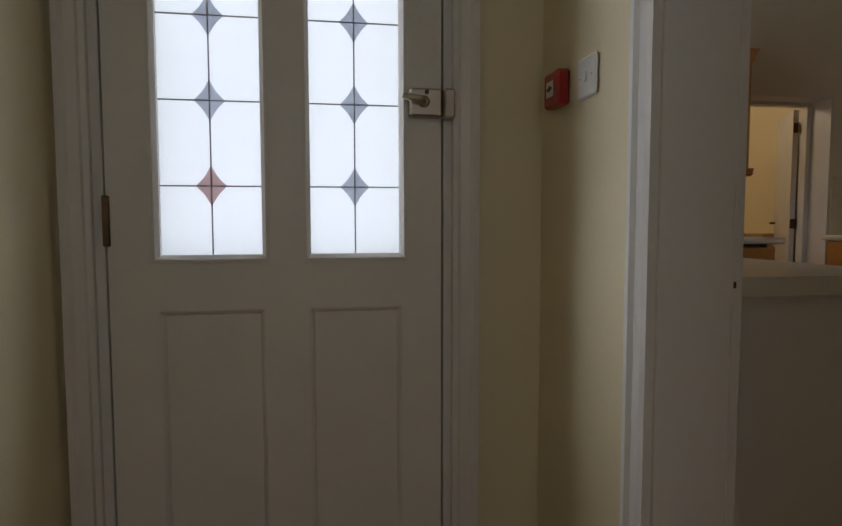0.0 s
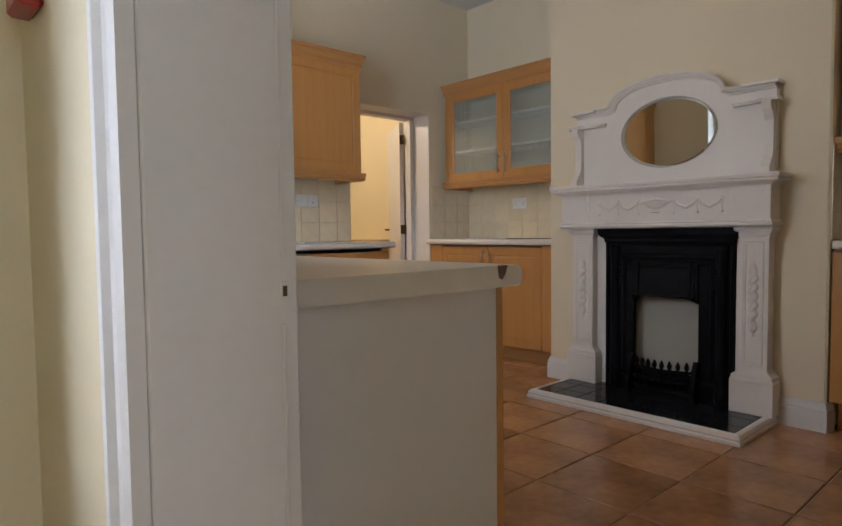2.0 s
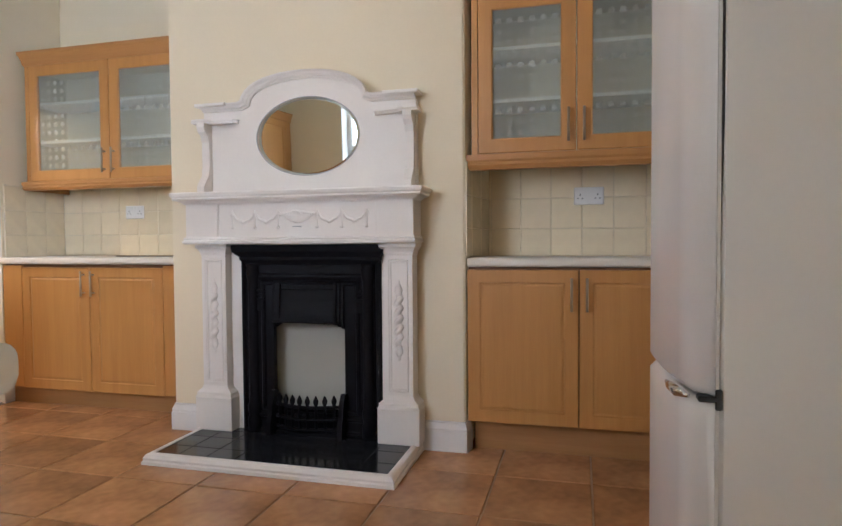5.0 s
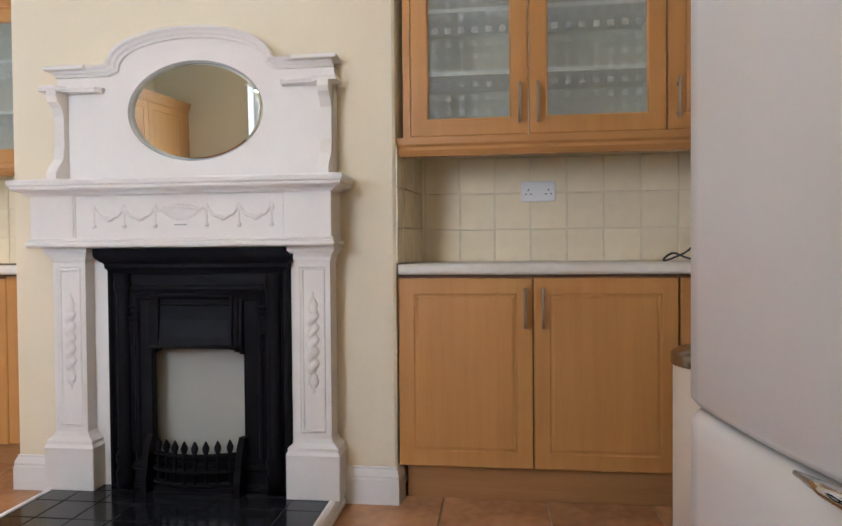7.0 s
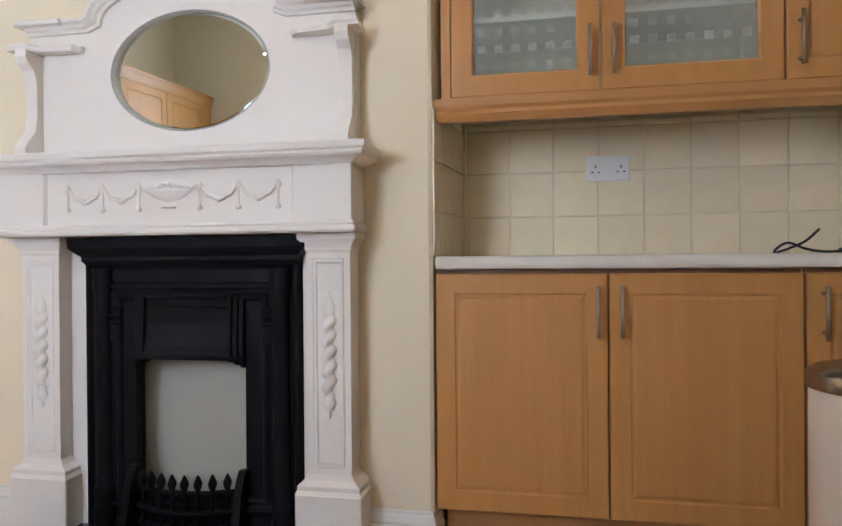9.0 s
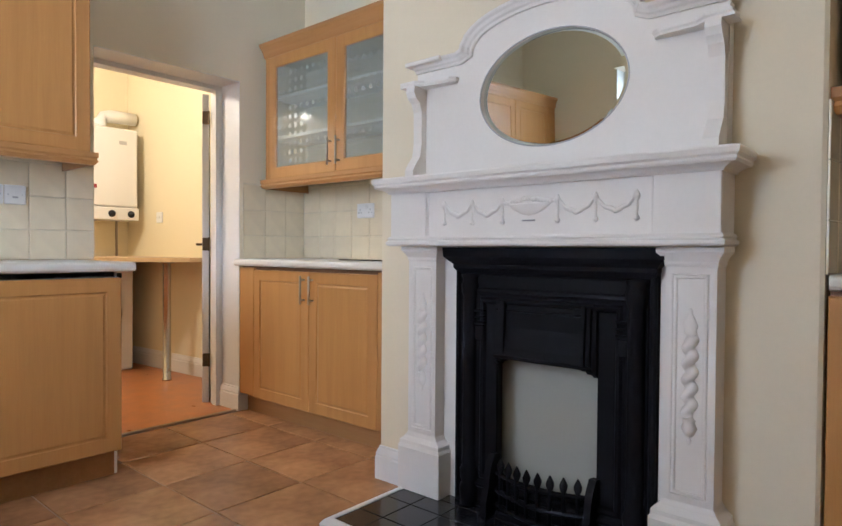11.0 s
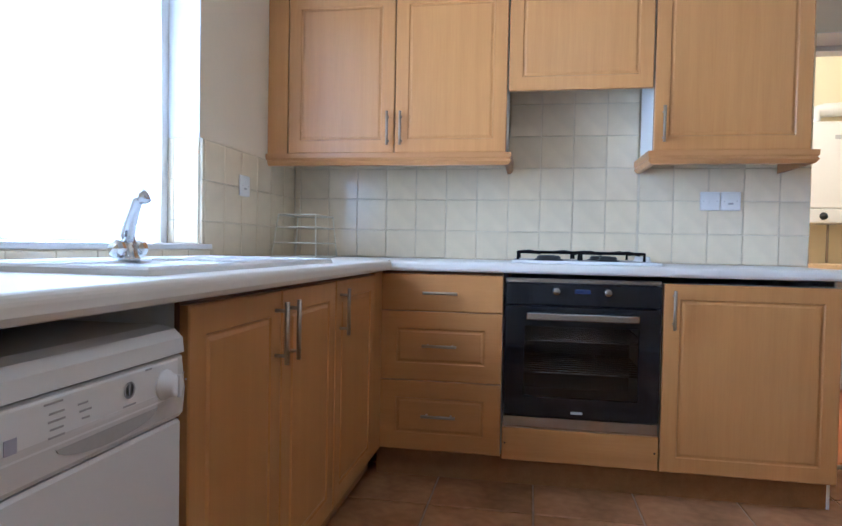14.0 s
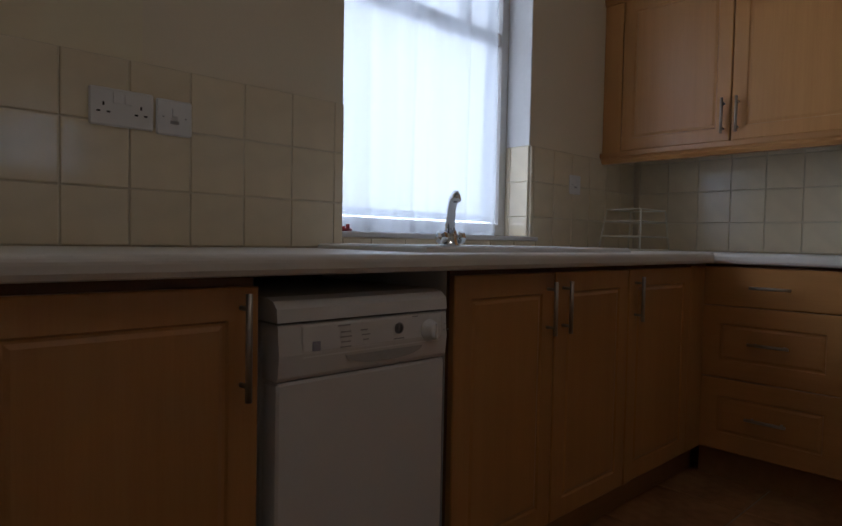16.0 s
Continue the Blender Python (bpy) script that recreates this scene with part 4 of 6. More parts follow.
moulding(bm, [(FC - 0.595, 3.049), (FC - 0.595, 2.915), (FC + 0.595, 2.915), (FC + 0.595, 3.049)], [(-0.005, 0.983), (0.006, 0.983), (0.014, 0.990), (0.014, 0.998), (0.006, 1.004), (0.010, 1.010), (0.004, 1.018), (-0.005, 1.018)][::-1])
part("lower_moulding", bm, PLASTER, fp, "moulded bead under the frieze")
bm = bmesh.new()
moulding(bm, [(FC - 0.595, 3.049), (FC - 0.595, 2.915), (FC + 0.595, 2.915), (FC + 0.595, 3.049)], [(-0.03, 1.182), (0.006, 1.182), (0.010, 1.188), (0.020, 1.194), (0.030, 1.198), (0.042, 1.200), (0.047, 1.207), (0.045, 1.214), (0.053, 1.220), (0.055, 1.234), (0.052, 1.240), (-0.12, 1.240)][::-1])
part("mantel_shelf", bm, PLASTER, fp, "white moulded mantel shelf")
# carved swags and the central basket
for i in range(6):
    x = FC - 0.335 + [0, 0.123, 0.248, 0.452, 0.578, 0.703][i]
    bm = bmesh.new()
    lathe(bm, x, 2.923, [(0.001, 1.055), (0.008, 1.059), (0.010, 1.066), (0.004, 1.074), (0.0055, 1.10), (0.004, 1.115), (0.010, 1.122), (0.011, 1.132), (0.007, 1.138), (0.003, 1.146), (0.0005, 1.148)], 8)
    part("carved_drop", bm, PLASTER, fr, "carved drop ornament", True)
for a, b in ((0, 0.123), (0.123, 0.248), (0.452, 0.578), (0.578, 0.703)):
    bm = bmesh.new()
    pts = [(FC - 0.335 + a + (b - a) * k / 10, 2.922, 1.130 - 0.040 * math.sin(math.pi * k / 10) + 0.004 * math.sin(k * 2.1)) for k in range(11)]
    tube(bm, pts, [0.004 + 0.004 * math.sin(math.pi * k / 10) for k in range(11)], 8)
    part("carved_swag", bm, PLASTER, fr, "carved garland swag", True)
bm = bmesh.new()
cx = FC + 0.015
lathe(bm, cx, 2.924, [(0.002, 1.082), (0.03, 1.088), (0.055, 1.100), (0.078, 1.118), (0.080, 1.122), (0.04, 1.122)], 18)
for v in bm.verts:
    v.co.y = 2.923 + (v.co.y - 2.923) * 0.16
basket = part("carved_basket", bm, PLASTER, fr, "carved basket of fruit", True)
random.seed(4)
for k in range(16):
    a = (k - 7.5) / 8
    bm = bmesh.new()
    lathe(bm, cx + a * 0.092, 2.922, [(0.001, -0.009), (0.008, -0.005), (0.010, 0.0), (0.007, 0.006), (0.001, 0.008)], 7, "z", 1.124 + 0.012 * (1 - a * a) + random.uniform(-0.004, 0.004))
    part("carved_fruit", bm, PLASTER, fr, "", True)
# grey strip drawn in place of the shade below the basket
bm = bmesh.new()
box(bm, cx - 0.024, cx + 0.024, 2.916, 2.924, 1.064, 1.069, 0.002)
part("carving_gap_shade", bm, GREY_MARK, fr, "grey strip painting the shaded gap under the carving")

# overmantel with oval mirror
om = thing("overmantel_mirror", "white arched overmantel and oval mirror standing on the mantel shelf", "overmantel", (2.2, 3.02, 1.241))
OX0, OX1, OC, MZ = 1.640, 2.768, 2.205, 1.511


def outline(z0, sh, top, half, n=18, grow=0.0):
    """Shoulders, ogee and arch of the overmantel, from one foot to the other."""
    p = [(OX0 - grow, z0), (OX0 - grow, sh + grow), (OC - half - 0.045, sh + grow)]
    for k in range(n + 1):
        a = math.pi * (1 - k / n)
        p.append((OC + (half + grow) * math.cos(a), sh + 0.018 + grow + (top - sh - 0.018) * math.sin(a) ** 0.85))
    return p + [(OC + half + 0.045, sh + grow), (OX1 + grow, sh + grow), (OX1 + grow, z0)]


out = outline(1.2415, 1.655, 1.79, 0.30)
bm = bmesh.new()
ell = [(2.214 + 0.274 * math.cos(a), MZ + 0.191 * math.sin(a)) for a in [2 * math.pi * k / 48 for k in range(48)]]
dense = []
for (a, b), (c, d) in zip(out, out[1:] + out[:1]):
    n = max(1, int(math.hypot(c - a, d - b) / 0.04))
    dense += [(a + (c - a) * k / n, b + (d - b) * k / n) for k in range(n)]
for y, flip in ((3.008, 0), (3.049, 1)):
    ov, ev = [bm.verts.new((x, y, z)) for x, z in dense], [bm.verts.new((x, y, z)) for x, z in ell]
    ed = [bm.edges.new((vs[k], vs[(k + 1) % len(vs)])) for vs in (ov, ev) for k in range(len(vs))]
    bmesh.ops.triangle_fill(bm, use_beauty=True, edges=ed)
    if flip:
        for a, b in ((o_prev, ov), (e_prev, ev)):
            for k in range(len(a)):
                bm.faces.new((a[k], a[(k + 1) % len(a)], b[(k + 1) % len(b)], b[k]))
    o_prev, e_prev = ov, ev
part("back_board", bm, PLASTER, om, "white shaped board")
bm = bmesh.new()
path = outline(1.60, 1.655, 1.79, 0.30)[1:-1]
moulding(bm, [(OX0, 1.656)] + path[1:-1] + [(OX1, 1.656)], [(-(o), u) for o, u in ((0.0, 0.0), (0.0, 0.010), (0.008, 0.014), (0.012, 0.024), (0.020, 0.030), (0.026, 0.040), (0.034, 0.044), (0.034, 0.0))], lambda a, b, c: (a, 3.008 - c, b))
box(bm, OX1 - 0.15, OX1 + 0.022, 2.955, 3.049, 1.676, 1.692, 0.003)
box(bm, OX0 - 0.022, OX0 + 0.15, 2.955, 3.049, 1.676, 1.692, 0.003)
part("crest_moulding", bm, PLASTER, om, "moulded white cornice and arch")
for s, x0 in ((1, OX0), (-1, OX1)):
    bm = bmesh.new()
    a, b = x0 - s * 0.028, x0 + s * 0.20
    shape = [(a, 2.938), (a + s * 0.07, 2.938), (a + s * 0.085, 2.950), (a + s * 0.10, 2.962), (b - s * 0.02, 2.975), (b, 2.992), (b, 3.008), (a, 3.008)]
    loft(bm, [[(x, y, z) for x, y in shape] for z in (1.590, 1.596)] + [[(x + s * 0.004, y - 0.004 * (y < 3.0), z) for x, y in shape] for z in (1.602, 1.610)])
    part("bracket_shelf", bm, PLASTER, om, "small shaped shelf")
    bm = bmesh.new()
    side = [(2.938, 1.590), (2.936, 1.570), (2.946, 1.550), (2.968, 1.532), (2.980, 1.50), (2.982, 1.38), (2.974, 1.33), (2.950, 1.30), (2.932, 1.272), (2.932, 1.2415), (3.008, 1.2415), (3.008, 1.590)]
    loft(bm, [[(x, y, z) for y, z in side] for x in (x0 + s * 0.004, x0 + s * 0.046)])
    part("bracket", bm, PLASTER, om, "scrolled side bracket")
bm = bmesh.new()
lp = [[(2.214 + r * 0.274 * math.cos(a), y, MZ + r2 * 0.191 * math.sin(a)) for a in [2 * math.pi * k / 64 for k in range(64)]] for r, r2, y in ((1.0, 1.0, 3.034), (1.0, 1.0, 3.0225), (0.955, 0.937, 3.0195))]
loft(bm, lp)
bmesh.ops.rotate(bm, cent=(2.214, 3.022, MZ), matrix=Euler((radians(1.3), 0, radians(-1.8))).to_matrix(), verts=bm.verts)
mirror = part("mirror_glass", bm, MIRROR, om, "oval bevelled mirror glass")
bm = bmesh.new()
tube(bm, [(2.214 + 0.2745 * math.cos(a), 3.008, MZ + 0.1915 * math.sin(a)) for a in [2 * math.pi * k / 64 for k in range(65)]], 0.0025, 6)
part("mirror_rim", bm, GREY_MARK, om, "thin dark rim of the mirror", True)

# cast-iron insert
ci = thing("cast_iron_insert", "black cast-iron fireplace insert with a boarded opening", "fireplace insert", (FC, 3.0, 0.036))
f = face_of("y-", 3.048)
bm = bmesh.new()
rings(bm, f, 1.823, 2.562, 0.037, 0.905, [(0, 0), (0, 0.05), (0.006, 0.056), (0.016, 0.056), (0.022, 0.048), (0.030, 0.046), (0.070, 0.046), (0.076, 0.054), (0.086, 0.056), (0.094, 0.048), (0.104, 0.044), (0.112, 0.052), (0.122, 0.050), (0.130, 0.038)], False, False)
part("outer_frame", bm, IRON, ci, "stepped black iron frame")
bm = bmesh.new()
loft(bm, [[(FC + 0.014 - a, 3.048, z), (FC + 0.014 - a, y, z), (FC + 0.014 + a, y, z), (FC + 0.014 + a, 3.048, z)] for a, y, z in ((0.363, 2.99, 0.890), (0.372, 2.976, 0.905), (0.372, 2.976, 0.918), (0.385, 2.962, 0.930), (0.400, 2.950, 0.945), (0.402, 2.948, 0.978))])
part("top_canopy", bm, IRON, ci, "flared black iron top moulding")
OA, OB, OT = 1.992, 2.374, 0.592
bm = bmesh.new()
hood = [(0.80, 0.030), (0.795, 0.040), (0.78, 0.044), (0.70, 0.050), (0.63, 0.060), (0.605, 0.066), (OT, 0.064), (OT, 0.020), (0.80, 0.010)]
loft(bm, [[f(u, v, w) for v, w in hood] for u in (2.035, 2.331)])
part("hood_plate", bm, IRON, ci, "sloping black iron hood plate")
bm = bmesh.new()
for v, w, r in ((0.792, 0.046, 0.008), (0.758, 0.047, 0.004), (OT + 0.004, 0.062, 0.006)):
    tube(bm, [f(2.0, v, w), f(2.366, v, w)], r, 8)
part("hood_bead", bm, IRON, ci, "raised iron beads on the hood", True)
for s_ in (-1, 1):
    for k in range(3):
        u = 2.183 + s_ * (0.150 + 0.017 * k)
        bm = bmesh.new()
        low = 0.585 - 0.010 * k
        side = [(0.80, 0.034), (0.79, 0.058 - 0.006 * k), (0.64, 0.068 - 0.007 * k), (low + 0.012, 0.066 - 0.008 * k), (low, 0.054 - 0.010 * k), (low, 0.004), (0.80, 0.004)]
        loft(bm, [[f(u + o, v, w) for v, w in side] for o in (-0.0065, 0.0065)])
        part("hood_flute", bm, IRON, ci, "stepped iron rib beside the hood")
    bm = bmesh.new()
    for v, h in ((0.745, 0.010), (0.725, 0.007), (0.700, 0.012)):
        u = 2.195 + s_ * 0.268
        fbox(bm, f, u - 0.026, u + 0.026, v, v + h, 0.040, 0.060, 0.003)
    fbox(bm, f, u - 0.021, u + 0.021, 0.645, 0.70, 0.040, 0.055, 0.004)
    part("corbel", bm, IRON, ci, "small cast corbel block")
    for k in range(4):
        u = 2.195 + s_ * (0.303 + 0.012 * k)
        bm = bmesh.new()
        tube(bm, [f(u, 0.20, 0.047), f(u, 0.885, 0.047)], 0.0042, 6)
        part("reed", bm, IRON, ci, "thin reeded line on the pilaster", True)
bm = bmesh.new()
for u0, u1, u2 in ((1.95, OA, 1.958), (2.44, OB, 2.405)):
    loft(bm, [[f(u0, v, 0.040), f(u1, v, 0.034), f(u1, v, 0.022), f(u2, v, -0.060), f(u0 + (u0 - u1) * 0.5, v, -0.060), f(u0, v, 0.030)] for v in (0.037, 0.80)])
loft(bm, [[f(u, v, w) for v, w in ((0.80, 0.030), (0.80, -0.060), (0.62, -0.060), (OT + 0.01, 0.018))] for u in (1.95, 2.44)])
part("opening_frame", bm, IRON, ci, "black iron throat of the opening")
for x in (1.888, 2.502):
    bm = bmesh.new()
    lathe(bm, x, 2.998, [(0.0, 0.037), (0.034, 0.04), (0.036, 0.10), (0.028, 0.12), (0.034, 0.14), (0.036, 0.165), (0.026, 0.185), (0.030, 0.20), (0.026, 0.22), (0.026, 0.80), (0.032, 0.815), (0.034, 0.84), (0.028, 0.86), (0.036, 0.88), (0.0, 0.885)], 14)
    part("side_column", bm, IRON, ci, "slender cast pilaster", True)
bm = bmesh.new()
fbox(bm, f, 1.935, 2.430, 0.030, 0.64, -0.070, -0.061)
part("opening_board", bm, BOARD, ci, "cream painted board closing the opening")
ci.location.x += 0.024
gr = thing("fire_grate", "black cast-iron fire basket front with pointed bars", "grate", (FC, 2.96, 0.036))
bm = bmesh.new()
for z, r in ((0.185, 0.008), (0.125, 0.010), (0.075, 0.009)):
    tube(bm, [(2.02 + 0.335 * k / 12, 2.985 - 0.045 * math.sin(math.pi * k / 12), z) for k in range(13)], r, 8)
part("rail", bm, IRON, gr, "bowed black iron rails", True)
for k in range(8):
    x = 2.042 + 0.290 * k / 7
    y = 2.985 - 0.047 * math.sin(math.pi * (x - 2.02) / 0.335)
    bm = bmesh.new()
    lathe(bm, x, y, [(0.007, 0.08), (0.008, 0.195), (0.013, 0.208), (0.014, 0.218), (0.006, 0.236), (0.001, 0.244)], 8)
    part("bar", bm, IRON, gr, smooth=True)
for x in (2.000, 2.376):
    bm = bmesh.new()
    side = [(2.93, 0.037), (2.93, 0.09), (2.945, 0.14), (2.95, 0.18), (2.962, 0.215), (2.985, 0.25), (3.02, 0.245), (3.02, 0.037)]
    loft(bm, [[(x + o, y, z) for y, z in side] for o in (-0.012, 0.012)])
    part("cheek", bm, IRON, gr, "curved side cheek")
bm = bmesh.new()
box(bm, 2.03, 2.35, 2.955, 3.02, 0.037, 0.062, 0.004)
part("ash_pan", bm, IRON, gr, "low black ash pan")
gr.location.x += 0.022
hearth = thing("hearth", "raised hearth of black glazed tiles with a white moulded edge", "hearth", (FC, 2.8, FZ))
bm = bmesh.new()
box(bm, 1.625, 2.765, 2.57, 3.048, FZ, 0.028)
part("bed", bm, SHADE, hearth, "dark hearth bed")
bm = bmesh.new()
moulding(bm, [(1.625, 3.03), (1.625, 2.57), (2.765, 2.57), (2.765, 3.03)], [(0.0, FZ), (0.026, FZ), (0.026, 0.006), (0.020, 0.012), (0.022, 0.022), (0.012, 0.036), (0.0, 0.042), (-0.012, 0.040), (-0.014, 0.030), (0.0, 0.028)][::-1])
part("edging", bm, PLASTER, hearth, "white moulded hearth edging")

# ---- front door and hall ----
fd = thing("front_door", "closed white panelled front door with two leaded obscure panes", "front door", (2.62, -0.78, FZ))
Y0, Y1 = -1.188, -0.382
fx = face_of("x+", 2.60)
bm = bmesh.new()
T = 0.044
cols = ((-1.075, -0.828), (-0.718, -0.486))
zs = ((0.18, 0.808), (0.940, 1.80))
fbox(bm, fx, Y0, cols[0][0], FZ + 0.01, 2.02, 0, T)
fbox(bm, fx, cols[0][1], cols[1][0], FZ + 0.01, 2.02, 0, T)
fbox(bm, fx, cols[1][1], Y1, FZ + 0.01, 2.02, 0, T)
for a, b in cols:
    fbox(bm, fx, a, b, FZ + 0.01, zs[0][0], 0, T)
    fbox(bm, fx, a, b, zs[0][1], zs[1][0], 0, T)
    fbox(bm, fx, a, b, zs[1][1], 2.02, 0, T)
    rings(bm, fx, a, b, zs[0][0], zs[0][1], [(0, T), (0.006, T - 0.004), (0.012, T - 0.013)], True, False)
    rings(bm, fx, a, b, zs[1][0], zs[1][1], [(-0.014, T), (-0.014, T + 0.006), (-0.006, T + 0.008), (0.004, T - 0.004), (0.004, 0.02)], False, False)
leaf = part("leaf", bm, GLOSS, fd, "white gloss stiles, rails and sunk panels")
for i, (a, b) in enumerate(cols):
    bm = bmesh.new()
    fbox(bm, fx, a + 0.002, b - 0.002, zs[1][0] + 0.002, zs[1][1] - 0.002, 0.018, 0.023)
    pn = part("pane", bm, FROST, fd, "obscure glass pane")
    pn.visible_shadow = False
    m_ = (a + b) / 2
    bm = bmesh.new()
    for z in (1.112, 1.318, 1.52):
        fbox(bm, fx, a, b, z - 0.0017, z + 0.0017, 0.0235, 0.0255)
    fbox(bm, fx, m_ - 0.0017, m_ + 0.0017, zs[1][0], zs[1][1], 0.0235, 0.0255)
    part("lead_strip", bm, LEAD, pn, "thin lead lines")
    for z in (1.112, 1.318, 1.52):
        bm = bmesh.new()
        star = []
        for k in range(4):
            a0, a1 = math.pi / 2 * k, math.pi / 2 * (k + 1)
            for j in range(5):
                s_ = j / 5
                p0, p1 = (math.cos(a0) * 0.037, math.sin(a0) * 0.050), (math.cos(a1) * 0.037, math.sin(a1) * 0.050)
                pull = 1 - 0.13 * math.sin(math.pi * s_)
                star.append((m_ + (p0[0] * (1 - s_) + p1[0] * s_) * pull, z + (p0[1] * (1 - s_) + p1[1] * s_) * pull))
        loft(bm, [[fx(u, v, w) for u, v in star] for w in (0.0236, 0.0252)])
        d_ = part("diamond", bm, FROST_RED if (i == 0 and z < 1.2) else FROST_BLUE, pn, "small stained-glass diamond")
        d_.visible_shadow = False
lk = thing("night_latch", "worn satin nickel night latch on the front door", "door lock", (2.65, -0.42, 1.32))
bm = bmesh.new()
fbox(bm, fx, -0.468, -0.385, 1.286, 1.356, T + 0.0005, T + 0.03, 0.005)
part("case", bm, NICKEL, lk)
bm = bmesh.new()
fbox(bm, fx, -0.381, -0.352, 1.283, 1.357, T - 0.012, T + 0.034, 0.005)
part("keep", bm, NICKEL, lk, "latch keep on the frame")
bm = bmesh.new()
lathe(bm, 2.644 + 0.03, -0.432, [(0.014, 0), (0.014, 0.008), (0.010, 0.016), (0, 0.016)], 16, "x", 1.322)
tube(bm, [fx(-0.432, 1.322, T + 0.042), fx(-0.46, 1.328, T + 0.046), fx(-0.488, 1.332, T + 0.046)], [0.012, 0.010, 0.007], 10)
part("turn_lever", bm, NICKEL, lk, "tapered turning lever", True)
bm = bmesh.new()
lathe(bm, 2.644 + 0.0305, -0.425, [(0.006, 0), (0.006, 0.002), (0, 0.002)], 12, "x", 1.346)
part("snib", bm, BLACK, lk, "dark snib button")
bm = bmesh.new()
fbox(bm, fx, -1.196, -1.180, 0.967, 1.087, T - 0.004, T + 0.008, 0.002)
hb = tagged(new("door_hinge", mesh_of("door_hinge", bm, BRASS)), "brown painted hinge of the front door", "hinge")
bm = bmesh.new()
fbox(bm, fx, Y0 - 0.035, Y0 - 0.006, FZ, 2.06, -0.05, T - 0.004, 0.002)
fbox(bm, fx, Y1 + 0.006, Y1 + 0.035, FZ, 2.06, -0.05, T - 0.004, 0.002)
fbox(bm, fx, Y0 - 0.003, Y1 + 0.003, 2.024, 2.06, -0.05, T - 0.004, 0.002)
fbox(bm, fx, Y0 - 0.006, Y0 + 0.014, FZ, 2.06, -0.05, -0.002)
fbox(bm, fx, Y1 - 0.014, Y1 + 0.006, FZ, 2.06, -0.05, -0.002)
structure("door_frame_front", bm, GLOSS, "white gloss front door frame", "door frame")
bm = bmesh.new()
moulding(bm, [(Y0 - 0.028, FZ), (Y0 - 0.028, 2.052), (Y1 + 0.028, 2.052), (Y1 + 0.028, FZ)], [(-o, w + 0.002) for o, w in ARCH], lambda a, b, c: (FX + 0.024 + c, a, b))
structure("architrave_front", bm, GLOSS, "white gloss architrave round the front door", "architrave")
fa = thing("fire_call_point", "red square fire alarm call point on the hall wall", "fire alarm", (2.75, -0.10, 1.36))
f = face_of("y-", -0.1003)
bm = bmesh.new()
fbox(bm, f, 2.712, 2.798, 1.302, 1.388, 0, 0.034, 0.006)
bd = part("case", bm, RED, fa)
bm = bmesh.new()
fbox(bm, f, 2.734, 2.776, 1.326, 1.364, 0.0342, 0.036, 0.001)
part("press_panel", bm, PLASTIC, fa, "white press panel")
bm = bmesh.new()
fbox(bm, f, 2.739, 2.771, 1.342, 1.349, 0.0362, 0.0368)
fbox(bm, f, 2.750, 2.759, 1.338, 1.353, 0.0362, 0.0368)
part("printed_arrow", bm, BLACK, fa, "dark printed marks")


def faceplate(name, f, u, v, w, h, kind, label, category):
    """A white moulded plate: double socket, single socket, fused switch or light switch."""
    t = thing(name, label, category, f(u, v, 0))
    bm = bmesh.new()
    fbox(bm, f, u - w / 2, u + w / 2, v - h / 2, v + h / 2, 0.0005, 0.010, 0.004)
    part("plate", bm, PLASTIC, t)

    def slot(a, b, sw, sh, m=BLACK, nm="pin_hole", o=0.0103, d=0.0008):
        bm = bmesh.new()
        fbox(bm, f, u + a - sw / 2, u + a + sw / 2, v + b - sh / 2, v + b + sh / 2, o, o + d, 0.0)
        part(nm, bm, m, t, "dark pin hole" if m is BLACK else "")
    if kind == "double":
        for c in (-w * 0.29, w * 0.29):
            slot(c, 0.006, 0.004, 0.009)
            slot(c - 0.011, -0.012, 0.008, 0.004)
            slot(c + 0.011, -0.012, 0.008, 0.004)
        for c in (-0.013, 0.013):
            slot(c, 0.022, 0.016, 0.024, PLASTIC, "rocker", 0.0101, 0.004)
    elif kind == "switch":
        slot(0, 0.0, 0.012, 0.022, PLASTIC, "rocker", 0.0101, 0.005)
        for c in (-0.03, 0.03):
            slot(c, 0, 0.004, 0.004, GREY_MARK, "screw")
    else:
        slot(0, 0.012, 0.012, 0.018, PLASTIC, "rocker", 0.0101, 0.004)
        slot(0, -0.012, 0.022, 0.008, GREY_MARK, "fuse_slot")
        slot(-0.028, 0, 0.004, 0.004, GREY_MARK, "screw")
        slot(0.028, 0, 0.004, 0.004, GREY_MARK, "screw")
    return t


faceplate("light_switch", face_of("y-", -0.1003), 2.903, 1.343, 0.090, 0.090, "switch", "white plastic light switch beside the fire call point", "switch")

# ---- window ----
wd = thing("window_1", "white framed kitchen window with a transom and net curtain", "window", (1.47, -0.2, WZ0))
f = face_of("y+", -0.24)
bm = bmesh.new()
rings(bm, f, WX0 + 0.002, WX1 - 0.002, WZ0 + 0.02, WZ1 - 0.002, [(0, 0), (0, 0.055), (0.004, 0.06), (0.048, 0.06), (0.055, 0.05), (0.055, 0)], False, False)
rings(bm, f, WX0 + 0.002, WX1 - 0.002, WZ0 + 0.02, WZ1 - 0.002, [(0, 0), (0.055, 0)], False, False)
part("window_frame", bm, GLOSS, wd)
bm = bmesh.new()
fbox(bm, f, WX0 + 0.058, WX1 - 0.058, 1.80, 1.86, 0.0, 0.06, 0.006)
